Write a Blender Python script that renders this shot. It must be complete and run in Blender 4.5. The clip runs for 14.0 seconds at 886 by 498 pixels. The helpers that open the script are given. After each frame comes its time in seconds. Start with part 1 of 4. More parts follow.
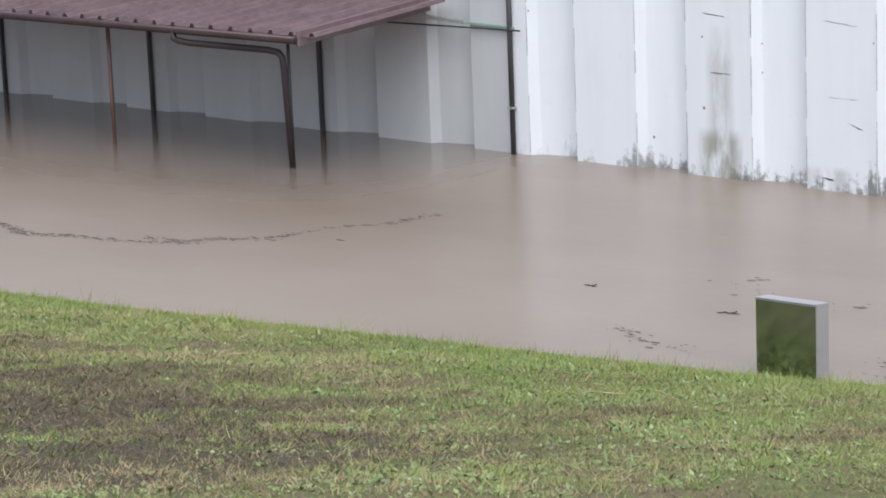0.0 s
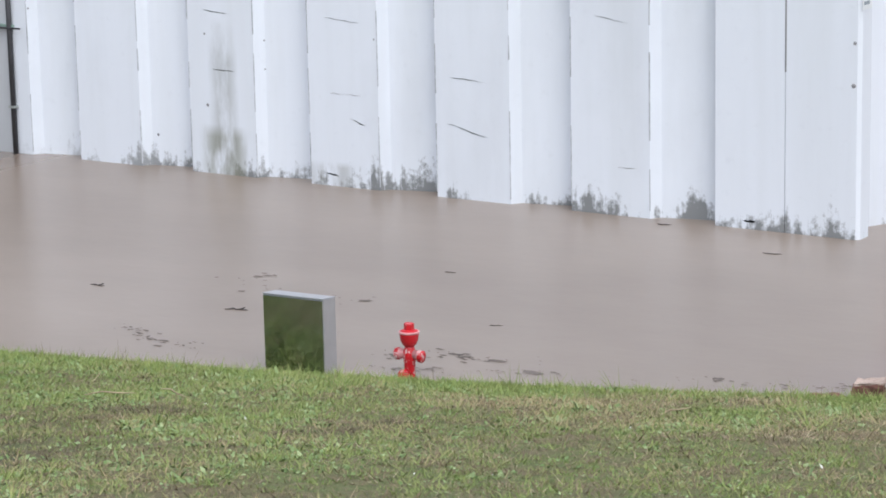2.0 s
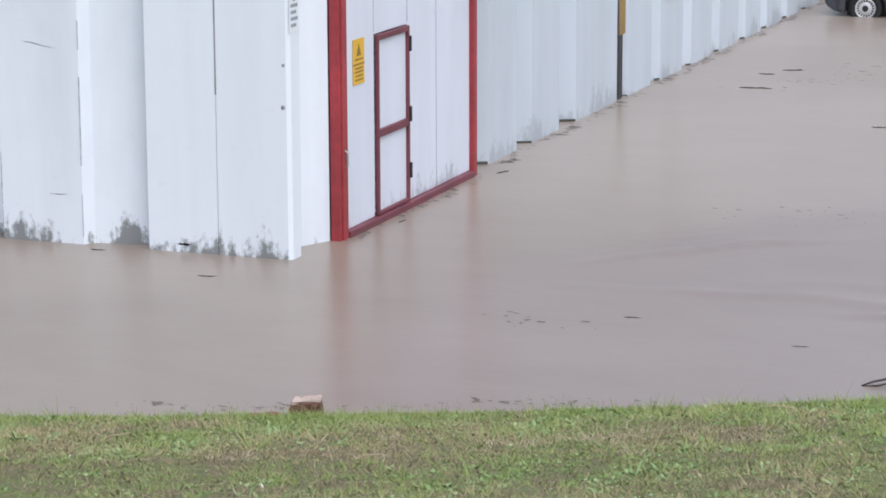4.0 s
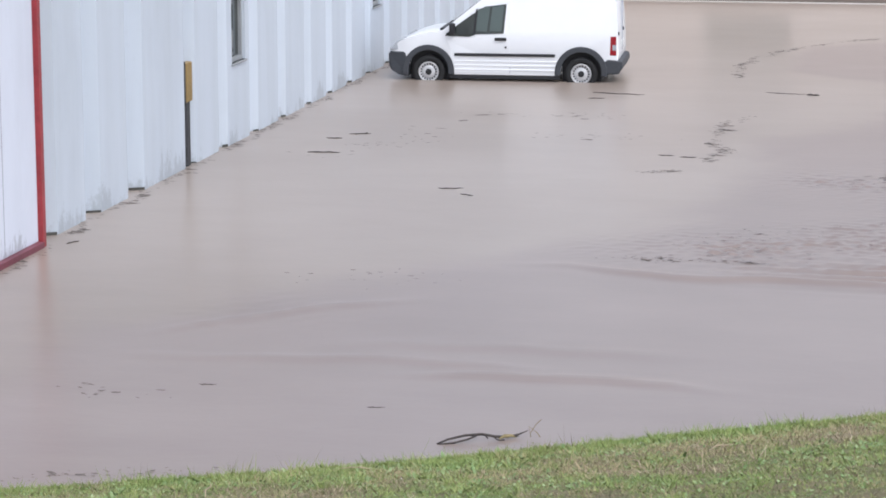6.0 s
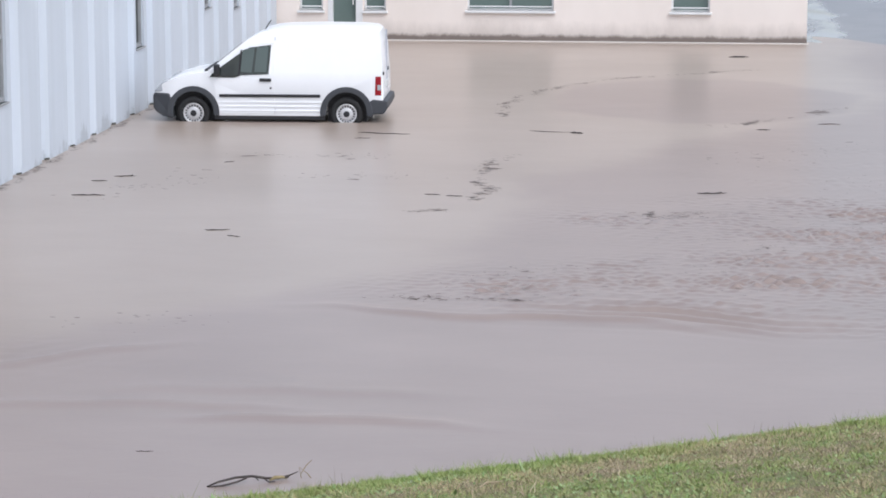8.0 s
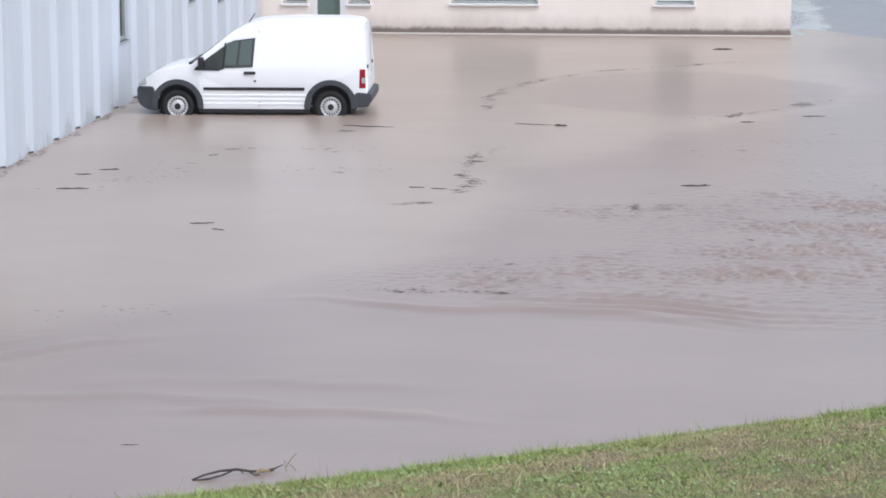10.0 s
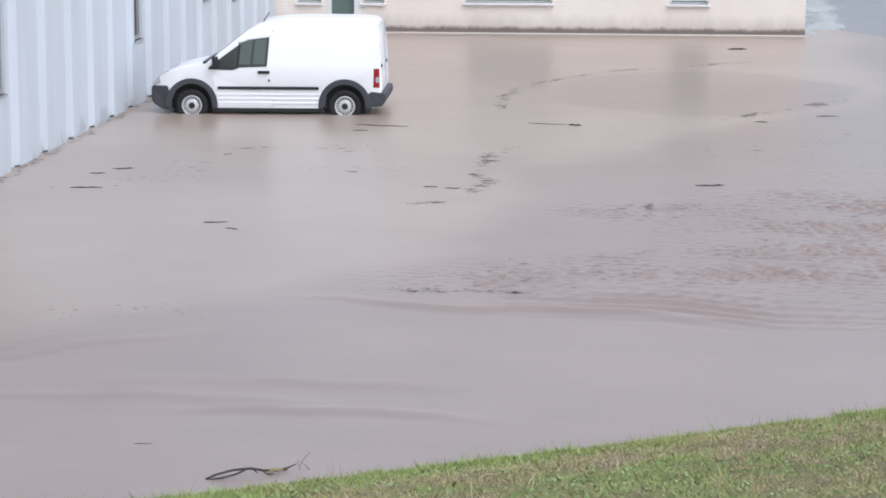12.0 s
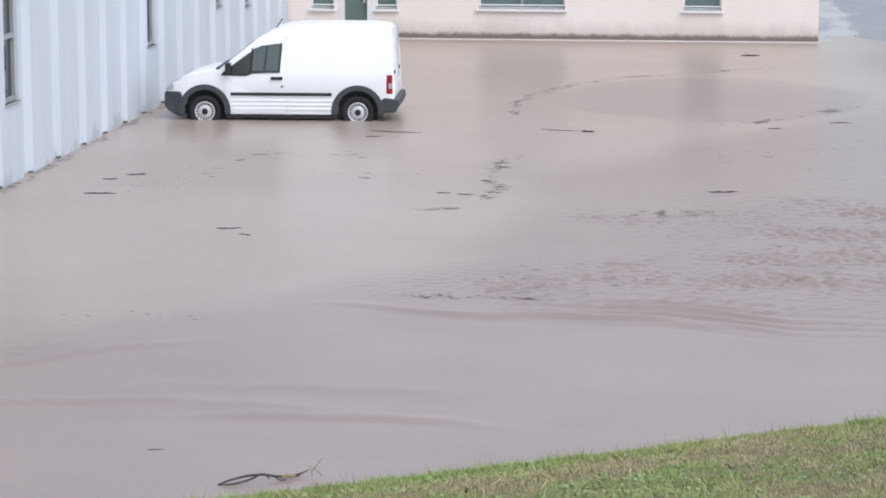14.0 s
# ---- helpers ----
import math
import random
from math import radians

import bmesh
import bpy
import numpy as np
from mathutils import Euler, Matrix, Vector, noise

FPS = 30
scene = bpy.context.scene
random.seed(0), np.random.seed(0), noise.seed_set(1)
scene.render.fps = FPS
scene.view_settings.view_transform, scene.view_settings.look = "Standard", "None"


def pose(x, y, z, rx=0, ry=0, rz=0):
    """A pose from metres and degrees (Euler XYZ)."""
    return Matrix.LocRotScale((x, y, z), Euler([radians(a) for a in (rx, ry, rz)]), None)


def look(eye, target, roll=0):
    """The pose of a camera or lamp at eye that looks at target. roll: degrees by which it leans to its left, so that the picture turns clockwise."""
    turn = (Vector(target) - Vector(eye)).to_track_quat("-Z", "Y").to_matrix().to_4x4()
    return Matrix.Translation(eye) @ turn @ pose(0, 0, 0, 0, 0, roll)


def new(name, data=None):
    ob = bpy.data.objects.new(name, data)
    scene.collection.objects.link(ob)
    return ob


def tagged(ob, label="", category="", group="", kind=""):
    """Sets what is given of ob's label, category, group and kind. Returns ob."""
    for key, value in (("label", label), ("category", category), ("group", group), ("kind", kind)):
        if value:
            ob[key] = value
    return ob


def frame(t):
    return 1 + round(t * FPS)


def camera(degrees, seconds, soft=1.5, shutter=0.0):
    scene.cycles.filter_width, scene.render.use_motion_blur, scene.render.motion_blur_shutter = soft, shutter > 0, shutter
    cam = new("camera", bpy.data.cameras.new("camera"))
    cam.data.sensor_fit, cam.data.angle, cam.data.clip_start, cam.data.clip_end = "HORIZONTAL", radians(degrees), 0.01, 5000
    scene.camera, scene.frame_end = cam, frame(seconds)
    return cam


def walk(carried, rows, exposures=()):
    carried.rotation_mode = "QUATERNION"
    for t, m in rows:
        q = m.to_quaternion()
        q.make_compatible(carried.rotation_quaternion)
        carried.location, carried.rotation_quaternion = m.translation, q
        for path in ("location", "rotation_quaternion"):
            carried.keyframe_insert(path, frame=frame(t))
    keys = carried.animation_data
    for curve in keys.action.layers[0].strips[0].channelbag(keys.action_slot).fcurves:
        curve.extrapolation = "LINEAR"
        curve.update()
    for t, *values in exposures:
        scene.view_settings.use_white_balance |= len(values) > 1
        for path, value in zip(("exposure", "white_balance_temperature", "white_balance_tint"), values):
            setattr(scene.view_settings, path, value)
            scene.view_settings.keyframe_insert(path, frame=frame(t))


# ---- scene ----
cam = camera(19.140, 14.0, soft=1.75)
EYE = (0.0, 0.0, 5.9)
# seconds, yaw, pitch, roll: the camera turns where it stands
PATH = [
    (0, 44.073, -11.832, -2.312),
    (0.5, 42.426, -11.797, -2.142),
    (1, 39.302, -11.963, -1.703),
    (1.5, 36.006, -12.114, -1.305),
    (2, 33.113, -12.223, -1.190),
    (2.2, 31.801, -12.085, -0.896),
    (2.5, 29.830, -11.941, -0.835),
    (3, 26.854, -12.067, -0.587),
    (3.2, 25.563, -12.070, -0.514),
    (5.3, 13.752, -11.047, 0.012),
    (5.5, 12.900, -10.879, -0.027),
    (6, 11.074, -10.441, -0.070),
    (6.5, 9.712, -10.182, -0.221),
    (7, 8.252, -10.032, -0.155),
    (7.5, 7.111, -9.674, -0.059),
    (8, 5.932, -9.569, 0.019),
    (8.2, 5.613, -9.576, 0.002),
    (10.5, 5.600, -9.782, -0.050),
    (11, 5.803, -9.833, -0.001),
    (11.5, 5.762, -9.842, 0.071),
    (12, 5.897, -9.738, -0.001),
    (12.5, 6.147, -9.846, -0.084),
    (13, 6.298, -9.776, -0.016),
    (13.5, 6.109, -9.646, 0.157),
    (14, 6.178, -9.602, 0.021),
]
walk(cam, [(t, pose(*EYE, 90 + tilt, 0, yaw) @ pose(0, 0, 0, 0, 0, roll)) for t, yaw, tilt, roll in PATH],
     [(0.0, -0.05, 6450, 10), (1.5, -0.07, 6330, 10), (3.2, -0.12, 6200, 9), (5.3, 0.02, 6150, 11), (14.0, 0.02, 6150, 11)])

# ---- light ----
world = bpy.data.worlds.new("overcast_sky")
scene.world = world
world.use_nodes = True
wn, wl = world.node_tree.nodes, world.node_tree.links
sky = wn.new("ShaderNodeTexSky")
sky.sky_type = "NISHITA"
sky.sun_disc = False
sky.sun_elevation, sky.sun_rotation = radians(57.5), radians(132)
sky.air_density, sky.dust_density, sky.ozone_density = 1.0, 3.0, 1.0
fade = wn.new("ShaderNodeHueSaturation")
fade.inputs["Saturation"].default_value = 0.42
wl.new(sky.outputs["Color"], fade.inputs["Color"])
wl.new(fade.outputs["Color"], wn["Background"].inputs["Color"])
wn["Background"].inputs["Strength"].default_value = 0.228

sun_data = bpy.data.lights.new("sun", "SUN")
sun_data.energy, sun_data.angle, sun_data.color = 1.45, radians(65), (0.95, 0.98, 1.0)
sun = new("sun", sun_data)
sun.matrix_world = look((16.5, -15, 35), (0, 0, 0))
scene.view_settings.exposure = 0.0


# ---- materials ----
class Shade:
    """A node material with a Principled surface and short ways to add noise, ramps and relief."""

    def __init__(self, name, rough=0.6, metal=0.0, ior=1.45):
        self.mat = bpy.data.materials.new(name)
        self.mat.use_nodes = True
        self.n, self.l = self.mat.node_tree.nodes, self.mat.node_tree.links
        self.p = self.n["Principled BSDF"]
        self.p.inputs["Roughness"].default_value = rough
        self.p.inputs["Metallic"].default_value = metal
        self.p.inputs["IOR"].default_value = ior

    def where(self, scale=(1, 1, 1), offset=(0, 0, 0)):
        geo, mp = self.n.new("ShaderNodeNewGeometry"), self.n.new("ShaderNodeMapping")
        mp.inputs["Scale"].default_value, mp.inputs["Location"].default_value = scale, offset
        self.l.new(geo.outputs["Position"], mp.inputs["Vector"])
        return mp.outputs["Vector"]

    def noise(self, size, detail=4, vec=None, rough=0.55):
        no = self.n.new("ShaderNodeTexNoise")
        no.inputs["Scale"].default_value, no.inputs["Detail"].default_value, no.inputs["Roughness"].default_value = size, detail, rough
        self.l.new(vec or self.where(), no.inputs["Vector"])
        return no.outputs["Fac"]

    def ramp(self, fac, lo, hi, a=0.0, b=1.0, soft=False):
        mr = self.n.new("ShaderNodeMapRange")
        mr.interpolation_type = "SMOOTHSTEP" if soft else "LINEAR"
        for i, v in enumerate((lo, hi, a, b)):
            mr.inputs[1 + i].default_value = v
        self.l.new(fac, mr.inputs[0])
        return mr.outputs[0]

    def math(self, op, a, b):
        m = self.n.new("ShaderNodeMath")
        m.operation = op
        for i, v in enumerate((a, b)):
            if isinstance(v, (int, float)):
                m.inputs[i].default_value = v
            else:
                self.l.new(v, m.inputs[i])
        return m.outputs[0]

    def mix(self, fac, a, b):
        m = self.n.new("ShaderNodeMix")
        m.data_type = "RGBA"
        for i, v in ((0, fac), (6, a), (7, b)):
            if isinstance(v, (int, float)):
                m.inputs[i].default_value = v
            elif isinstance(v, tuple):
                m.inputs[i].default_value = (*v, 1)
            else:
                self.l.new(v, m.inputs[i])
        return m.outputs[2]

    def axis(self, which):
        geo, sep = self.n.new("ShaderNodeNewGeometry"), self.n.new("ShaderNodeSeparateXYZ")
        self.l.new(geo.outputs["Position"], sep.inputs[0])
        return sep.outputs[which]

    def island(self):
        return self.n.new("ShaderNodeNewGeometry").outputs["Random Per Island"]

    def own(self):
        return self.n.new("ShaderNodeObjectInfo").outputs["Random"]

    def color(self, c):
        if isinstance(c, tuple):
            self.p.inputs["Base Color"].default_value = (*c, 1)
        else:
            self.l.new(c, self.p.inputs["Base Color"])
        return self

    def rough(self, r):
        self.l.new(r, self.p.inputs["Roughness"])
        return self

    def bump(self, height, strength=0.3, dist=0.01):
        b = self.n.new("ShaderNodeBump")
        b.inputs["Strength"].default_value, b.inputs["Distance"].default_value = strength, dist
        self.l.new(height, b.inputs["Height"])
        self.l.new(b.outputs["Normal"], self.p.inputs["Normal"])
        return self


def plain(name, col, rough=0.6, metal=0.0, grain=25.0, vary=0.18, relief=0.15):
    """A surface of one colour with wear at two scales and a fine relief."""
    s = Shade(name, rough, metal)
    big, fine = s.noise(1.7, 4), s.noise(grain, 3)
    both = s.math("ADD", s.math("MULTIPLY", big, 0.6), s.math("MULTIPLY", fine, 0.4))
    dark, light = tuple(c * (1 - vary) for c in col), tuple(min(1, c * (1 + vary)) for c in col)
    s.color(s.mix(s.ramp(both, 0.3, 0.7), dark, light))
    s.bump(fine, relief, 0.004)
    return s.mat


def painted_wall(name, base, mould, stains=()):
    """White painted concrete with faint vertical runs, grime and patchy mould at the foot."""
    s = Shade(name, 0.55)
    streak = s.noise(1.0, 5, s.where((2.2, 2.2, 0.16)))
    fine = s.noise(9.0, 5)
    tint = tuple(c * f for c, f in zip(base, (0.94, 0.94, 0.93)))
    col = s.mix(s.ramp(streak, 0.42, 0.7), base, tint)
    col = s.mix(s.ramp(fine, 0.6, 0.8, 0, 0.25), col, tuple(c * 0.8 for c in base))
    smudge = s.noise(0.55, 5, s.where((1.0, 1.0, 0.5), (1.7, 5.0, 0)), 0.6)
    col = s.mix(s.ramp(smudge, 0.5, 0.72, 0, 0.3), col, tuple(c * 0.7 for c in base))
    z = s.axis(2)
    if mould > 0:
        patch = s.noise(1.1, 4, s.where((1.3, 1.3, 0.5), (3.1, 0.4, 0)), 0.6)
        speck = s.noise(11.0, 6, s.where((1.2, 1.2, 0.95)), 0.72)
        low = s.ramp(z, 0.0, 0.55, 1.0, 0.0)
        drip = s.noise(3.2, 4, s.where((2.6, 2.6, 0.12)), 0.6)
        total = s.math("ADD", s.math("ADD", s.math("MULTIPLY", patch, 0.8), s.math("MULTIPLY", speck, 0.42)), s.math("ADD", s.math("MULTIPLY", low, 0.3), s.math("MULTIPLY", drip, 0.4)))
        amount = s.ramp(total, 1.05, 1.15)
        amount = s.math("MULTIPLY", s.math("MULTIPLY", amount, s.ramp(z, 0.45, 0.7, 1, 0)), 0.75 * mould)
        amount = s.math("MULTIPLY", amount, s.ramp(s.axis(0), -23.0, -20.5, 0.15, 1.0))
        col = s.mix(amount, col, (0.06, 0.06, 0.048))
    for x, half, top, depth, hue in stains:
        off = s.math("ABSOLUTE", s.math("SUBTRACT", s.axis(0), x), 0.0)
        band = s.math("MULTIPLY", s.ramp(off, half * 0.35, half, 1, 0), s.ramp(z, top * 0.75, top, 1, 0))
        runs = s.ramp(s.noise(2.4, 5, s.where((2.5, 1.0, 0.7))), 0.36, 0.62)
        col = s.mix(s.math("MULTIPLY", s.math("MULTIPLY", band, runs), depth), col, hue)
    s.color(col)
    s.bump(s.noise(60.0, 3), 0.12, 0.004)
    return s.mat


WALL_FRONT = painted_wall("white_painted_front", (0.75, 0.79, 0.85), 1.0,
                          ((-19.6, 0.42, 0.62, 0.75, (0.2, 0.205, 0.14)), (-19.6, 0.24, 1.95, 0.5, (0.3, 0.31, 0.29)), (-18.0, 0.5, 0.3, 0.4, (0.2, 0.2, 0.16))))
# same white paint, darkened to put the east side's shade into the colour
WALL_SHADED = painted_wall("white_paint_shade_toned", (0.535, 0.58, 0.64), 0.35)
WALL_OLD = painted_wall("old_grey_white_paint", (0.5, 0.52, 0.545), 0.3)
DARK_ROOM = plain("dark_interior", (0.1, 0.1, 0.1), 0.9)
ROOF_FELT = plain("grey_roof_felt", (0.2, 0.2, 0.2), 0.9)
RED = plain("red_door_paint", (0.3, 0.035, 0.042), 0.45, grain=12, vary=0.3)
RED_DULL = plain("dull_red_frame_paint", (0.15, 0.04, 0.055), 0.5, grain=12, vary=0.3)
DOOR_WHITE = painted_wall("white_door_sheet", (0.66, 0.69, 0.77), 0.5)
SEAM = plain("grey_seam", (0.4, 0.41, 0.45), 0.6)
FOOT_DARK = plain("dark_foot_tone", (0.07, 0.068, 0.06), 0.85, grain=30, vary=0.4)
CRACK = plain("dark_crack", (0.26, 0.26, 0.27), 0.9, grain=60, vary=0.5)
JOINT = plain("weathered_panel_joint", (0.47, 0.49, 0.52), 0.9, grain=18, vary=0.55)
YELLOW = plain("yellow_sign", (0.72, 0.42, 0.03), 0.4, vary=0.08)
INK = plain("dark_print", (0.26, 0.17, 0.035), 0.6)
SIGN_WHITE = plain("white_sign", (0.75, 0.78, 0.8), 0.4, vary=0.05)
PRINT_GREY = plain("grey_print", (0.28, 0.33, 0.37), 0.6)
OCHRE = plain("ochre_meter_case", (0.27, 0.18, 0.065), 0.6, vary=0.3)
PIPE_DARK = plain("dark_iron", (0.06, 0.06, 0.065), 0.5, 0.3, vary=0.4)
PIPE_BROWN = plain("dark_brown_pipe", (0.035, 0.024, 0.026), 0.4, vary=0.4)
PIPE_GUTTER = plain("dark_brown_gutter", (0.075, 0.05, 0.055), 0.35, 0.1, vary=0.3)
PIPE_RUST = plain("rusty_post_paint", (0.13, 0.075, 0.065), 0.6, vary=0.4)
GALV = plain("galvanised_steel", (0.45, 0.48, 0.46), 0.4, 0.6, vary=0.2)
GREENISH = plain("green_corroded_bar", (0.25, 0.36, 0.31), 0.55, 0.2, vary=0.3)
SHEET = plain("brown_coated_sheet", (0.34, 0.25, 0.268), 0.24, 0.15, grain=9, vary=0.25)
SHEET_EDGE = plain("brown_coated_trim", (0.2, 0.14, 0.15), 0.35, 0.1, grain=9, vary=0.25)
RED_HYDRANT = plain("red_hydrant_enamel", (0.55, 0.02, 0.03), 0.25, grain=14, vary=0.15, relief=0.08)


def chipped_enamel():
    s = Shade("chipped_red_enamel", 0.3)
    chips = s.noise(16.0, 5, None, 0.65)
    s.color(s.mix(s.ramp(chips, 0.54, 0.6), s.mix(s.noise(4.0, 3), (0.4, 0.015, 0.022), (0.6, 0.025, 0.035)), (0.62, 0.42, 0.42)))
    s.rough(s.ramp(chips, 0.5, 0.62, 0.22, 0.7))
    return s.mat


RED_CHIPPED = chipped_enamel()
RED_WORN = plain("pale_worn_enamel", (0.66, 0.3, 0.31), 0.4, grain=18, vary=0.2)
BRICK = plain("weathered_red_brick", (0.2, 0.095, 0.075), 0.9, grain=40, vary=0.45, relief=0.6)
MORTAR = plain("pale_mortar", (0.46, 0.36, 0.31), 0.9, grain=40, vary=0.3, relief=0.5)
WET_WOOD = plain("wet_dark_wood", (0.035, 0.026, 0.022), 0.5, grain=40, vary=0.5, relief=0.5)
WAVE_DARK = plain("dark_wave_flecks", (0.085, 0.064, 0.05), 0.6, grain=40, vary=0.5)
SCUM = plain("floating_scum", (0.16, 0.135, 0.12), 0.7, grain=40, vary=0.5)
REED = plain("dry_reed", (0.25, 0.2, 0.1), 0.8, vary=0.3)
VAN_WHITE = plain("white_van_paint", (0.8, 0.81, 0.83), 0.22, grain=3, vary=0.02, relief=0.0)
VAN_GREY = plain("grey_bumper_plastic", (0.05, 0.054, 0.062), 0.6, vary=0.15)
VAN_BLACK = plain("black_trim", (0.02, 0.02, 0.023), 0.5, vary=0.2)
RUBBER = plain("black_tyre", (0.018, 0.018, 0.019), 0.85, vary=0.3)
STEEL_RIM = plain("silver_steel_rim", (0.6, 0.6, 0.61), 0.35, 0.2, vary=0.15)
LAMP_RED = plain("red_lamp_glass", (0.3, 0.012, 0.02), 0.15, vary=0.1, relief=0)
LAMP_CLEAR = plain("clear_lamp_glass", (0.38, 0.4, 0.43), 0.12, vary=0.15, relief=0)
PLATE = plain("pale_plate", (0.6, 0.62, 0.62), 0.4)


def glass(name, tint, rough=0.05):
    s = Shade(name, rough)
    s.color(s.mix(s.ramp(s.noise(0.8, 3), 0.3, 0.7), tuple(c * 0.8 for c in tint), tint))
    s.p.inputs["Specular IOR Level"].default_value = 0.8
    return s.mat


GLASS_DARK = glass("dark_tinted_glass", (0.03, 0.037, 0.035))
# opaque paler colour for daylight seen through the van's far window
GLASS_SEE = glass("see_through_green", (0.075, 0.1, 0.095))
GLASS_GREEN = glass("green_door_glass", (0.13, 0.18, 0.165), 0.12)
FRAME_WHITE = plain("white_window_frame", (0.7, 0.7, 0.7), 0.45, vary=0.06)
FRAME_GREY = plain("grey_window_frame", (0.3, 0.31, 0.32), 0.5, vary=0.2)
PLINTH = plain("pale_stone_plinth", (0.6, 0.56, 0.52), 0.6, vary=0.12)


def render_plaster():
    s = Shade("cream_plaster", 0.8)
    z = s.axis(2)
    big = s.noise(0.7, 5, s.where((1, 1, 0.5)))
    col = s.mix(s.ramp(big, 0.35, 0.7), (0.8, 0.725, 0.67), (0.74, 0.665, 0.61))
    edge = s.math("ADD", z, s.math("MULTIPLY", s.noise(2.2, 6, s.where((1, 1, 0.4)), 0.7), -0.55))
    col = s.mix(s.ramp(edge, -0.3, 0.25, 0.5, 0.0), col, (0.2, 0.17, 0.15))
    edge2 = s.math("ADD", z, s.math("MULTIPLY", s.noise(2.6, 7, s.where((1, 1, 0.5)), 0.75), -0.26))
    col = s.mix(s.ramp(edge2, -0.02, 0.07, 0.85, 0.0), col, (0.12, 0.092, 0.078))
    s.color(col)
    s.bump(s.noise(70, 3), 0.25, 0.004)
    return s.mat


CREAM = render_plaster()


def stainless():
    s = Shade("brushed_stainless_steel", 0.16, 1.0)
    brushed = s.noise(6.0, 4, s.where((40, 40, 1.2)))
    s.color(s.mix(brushed, (0.5, 0.51, 0.52), (0.62, 0.63, 0.65)))
    s.rough(s.ramp(s.noise(3.0, 4), 0.3, 0.7, 0.08, 0.16))
    s.bump(s.noise(4.0, 3), 0.08, 0.01)
    return s.mat


def dull_steel():
    s = Shade("dull_steel_edge", 0.4, 0.7)
    s.color(s.mix(s.noise(8.0, 4), (0.5, 0.5, 0.52), (0.62, 0.62, 0.64)))
    return s.mat


STEEL, STEEL_DULL = stainless(), dull_steel()


def muddy_water():
    s = Shade("muddy_flood_water", 0.1, 0.0, 1.6)
    wx, wy = s.axis(0), s.axis(1)
    # silt hangs unevenly in the water
    big = s.noise(0.2, 4, s.where((0.6, 1.0, 1.0), (4.0, 1.0, 0)), 0.5)
    mid = s.noise(0.9, 5, s.where((0.7, 1.2, 1.0)), 0.6)
    both = s.math("ADD", s.math("MULTIPLY", big, 0.6), s.math("MULTIPLY", mid, 0.4))
    near_brown = s.mix(s.ramp(both, 0.38, 0.62), (0.215, 0.167, 0.134), (0.262, 0.208, 0.17))
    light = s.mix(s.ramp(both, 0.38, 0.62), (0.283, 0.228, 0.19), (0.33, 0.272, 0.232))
    # a paler tone along the western shore
    west_pale = s.math("MULTIPLY", s.ramp(wx, -19.0, -13.5, 1.0, 0.0, True), s.ramp(wy, 18.5, 22.0, 1.0, 0.0, True))
    # paler far up the yard: the buildings' reflection is put into the colour
    still = s.mix(s.math("MAXIMUM", s.ramp(wy, 22.0, 36.0, 0.0, 1.0, True), west_pale), near_brown, light)
    # greyer colour stands in for what the ruffled current reflects
    reflect_tone = s.mix(s.ramp(both, 0.38, 0.62), (0.224, 0.173, 0.151), (0.264, 0.208, 0.183))
    # the current comes in from the east; its edge runs up the yard in a bent line
    edge = s.math("ADD", s.math("ADD", s.ramp(wy, 26.0, 34.0, -9.2, -3.6), s.ramp(wy, 34.0, 43.0, 0.0, 1.0)), s.ramp(wy, 43.0, 52.4, 0.0, 5.7))
    warp = s.math("MULTIPLY", s.math("SUBTRACT", s.noise(0.45, 3), 0.5), 2.4)
    inside = s.math("ADD", s.math("SUBTRACT", wx, edge), warp)
    current = s.ramp(inside, -0.4, 0.8, 0.0, 1.0, True)
    lx, ly = s.math("DIVIDE", s.math("ADD", wx, 0.2), 3.2), s.math("DIVIDE", s.math("SUBTRACT", wy, 53.5), 4.2)
    lobe = s.ramp(s.math("ADD", s.math("ADD", s.math("MULTIPLY", lx, lx), s.math("MULTIPLY", ly, ly)), s.math("MULTIPLY", warp, 0.3)), 0.75, 1.1, 1.0, 0.0, True)
    flow = s.math("MAXIMUM", current, lobe)
    # rain roughens the open water; under the canopy and in its lee it lies smooth
    lee_shade = s.math("MULTIPLY", s.ramp(wx, -25.0, -21.8, 1.0, 0.0, True), s.ramp(wy, 20.2, 23.9, 0.0, 1.0, True))
    s.rough(s.ramp(lee_shade, 0.0, 1.0, 0.29, 0.07))
    # the canopy's shade is painted into the water colour here
    s.color(s.mix(lee_shade, s.mix(flow, still, reflect_tone), (0.13, 0.112, 0.1)))
    calm = s.noise(1.3, 3, s.where((0.8, 1.2, 1)))
    fine = s.noise(8.0, 3, s.where((0.8, 1.3, 1)))
    s.bump(s.math("ADD", s.math("MULTIPLY", calm, 0.4), s.math("MULTIPLY", fine, 0.09)), 0.25, 0.03)
    return s.mat


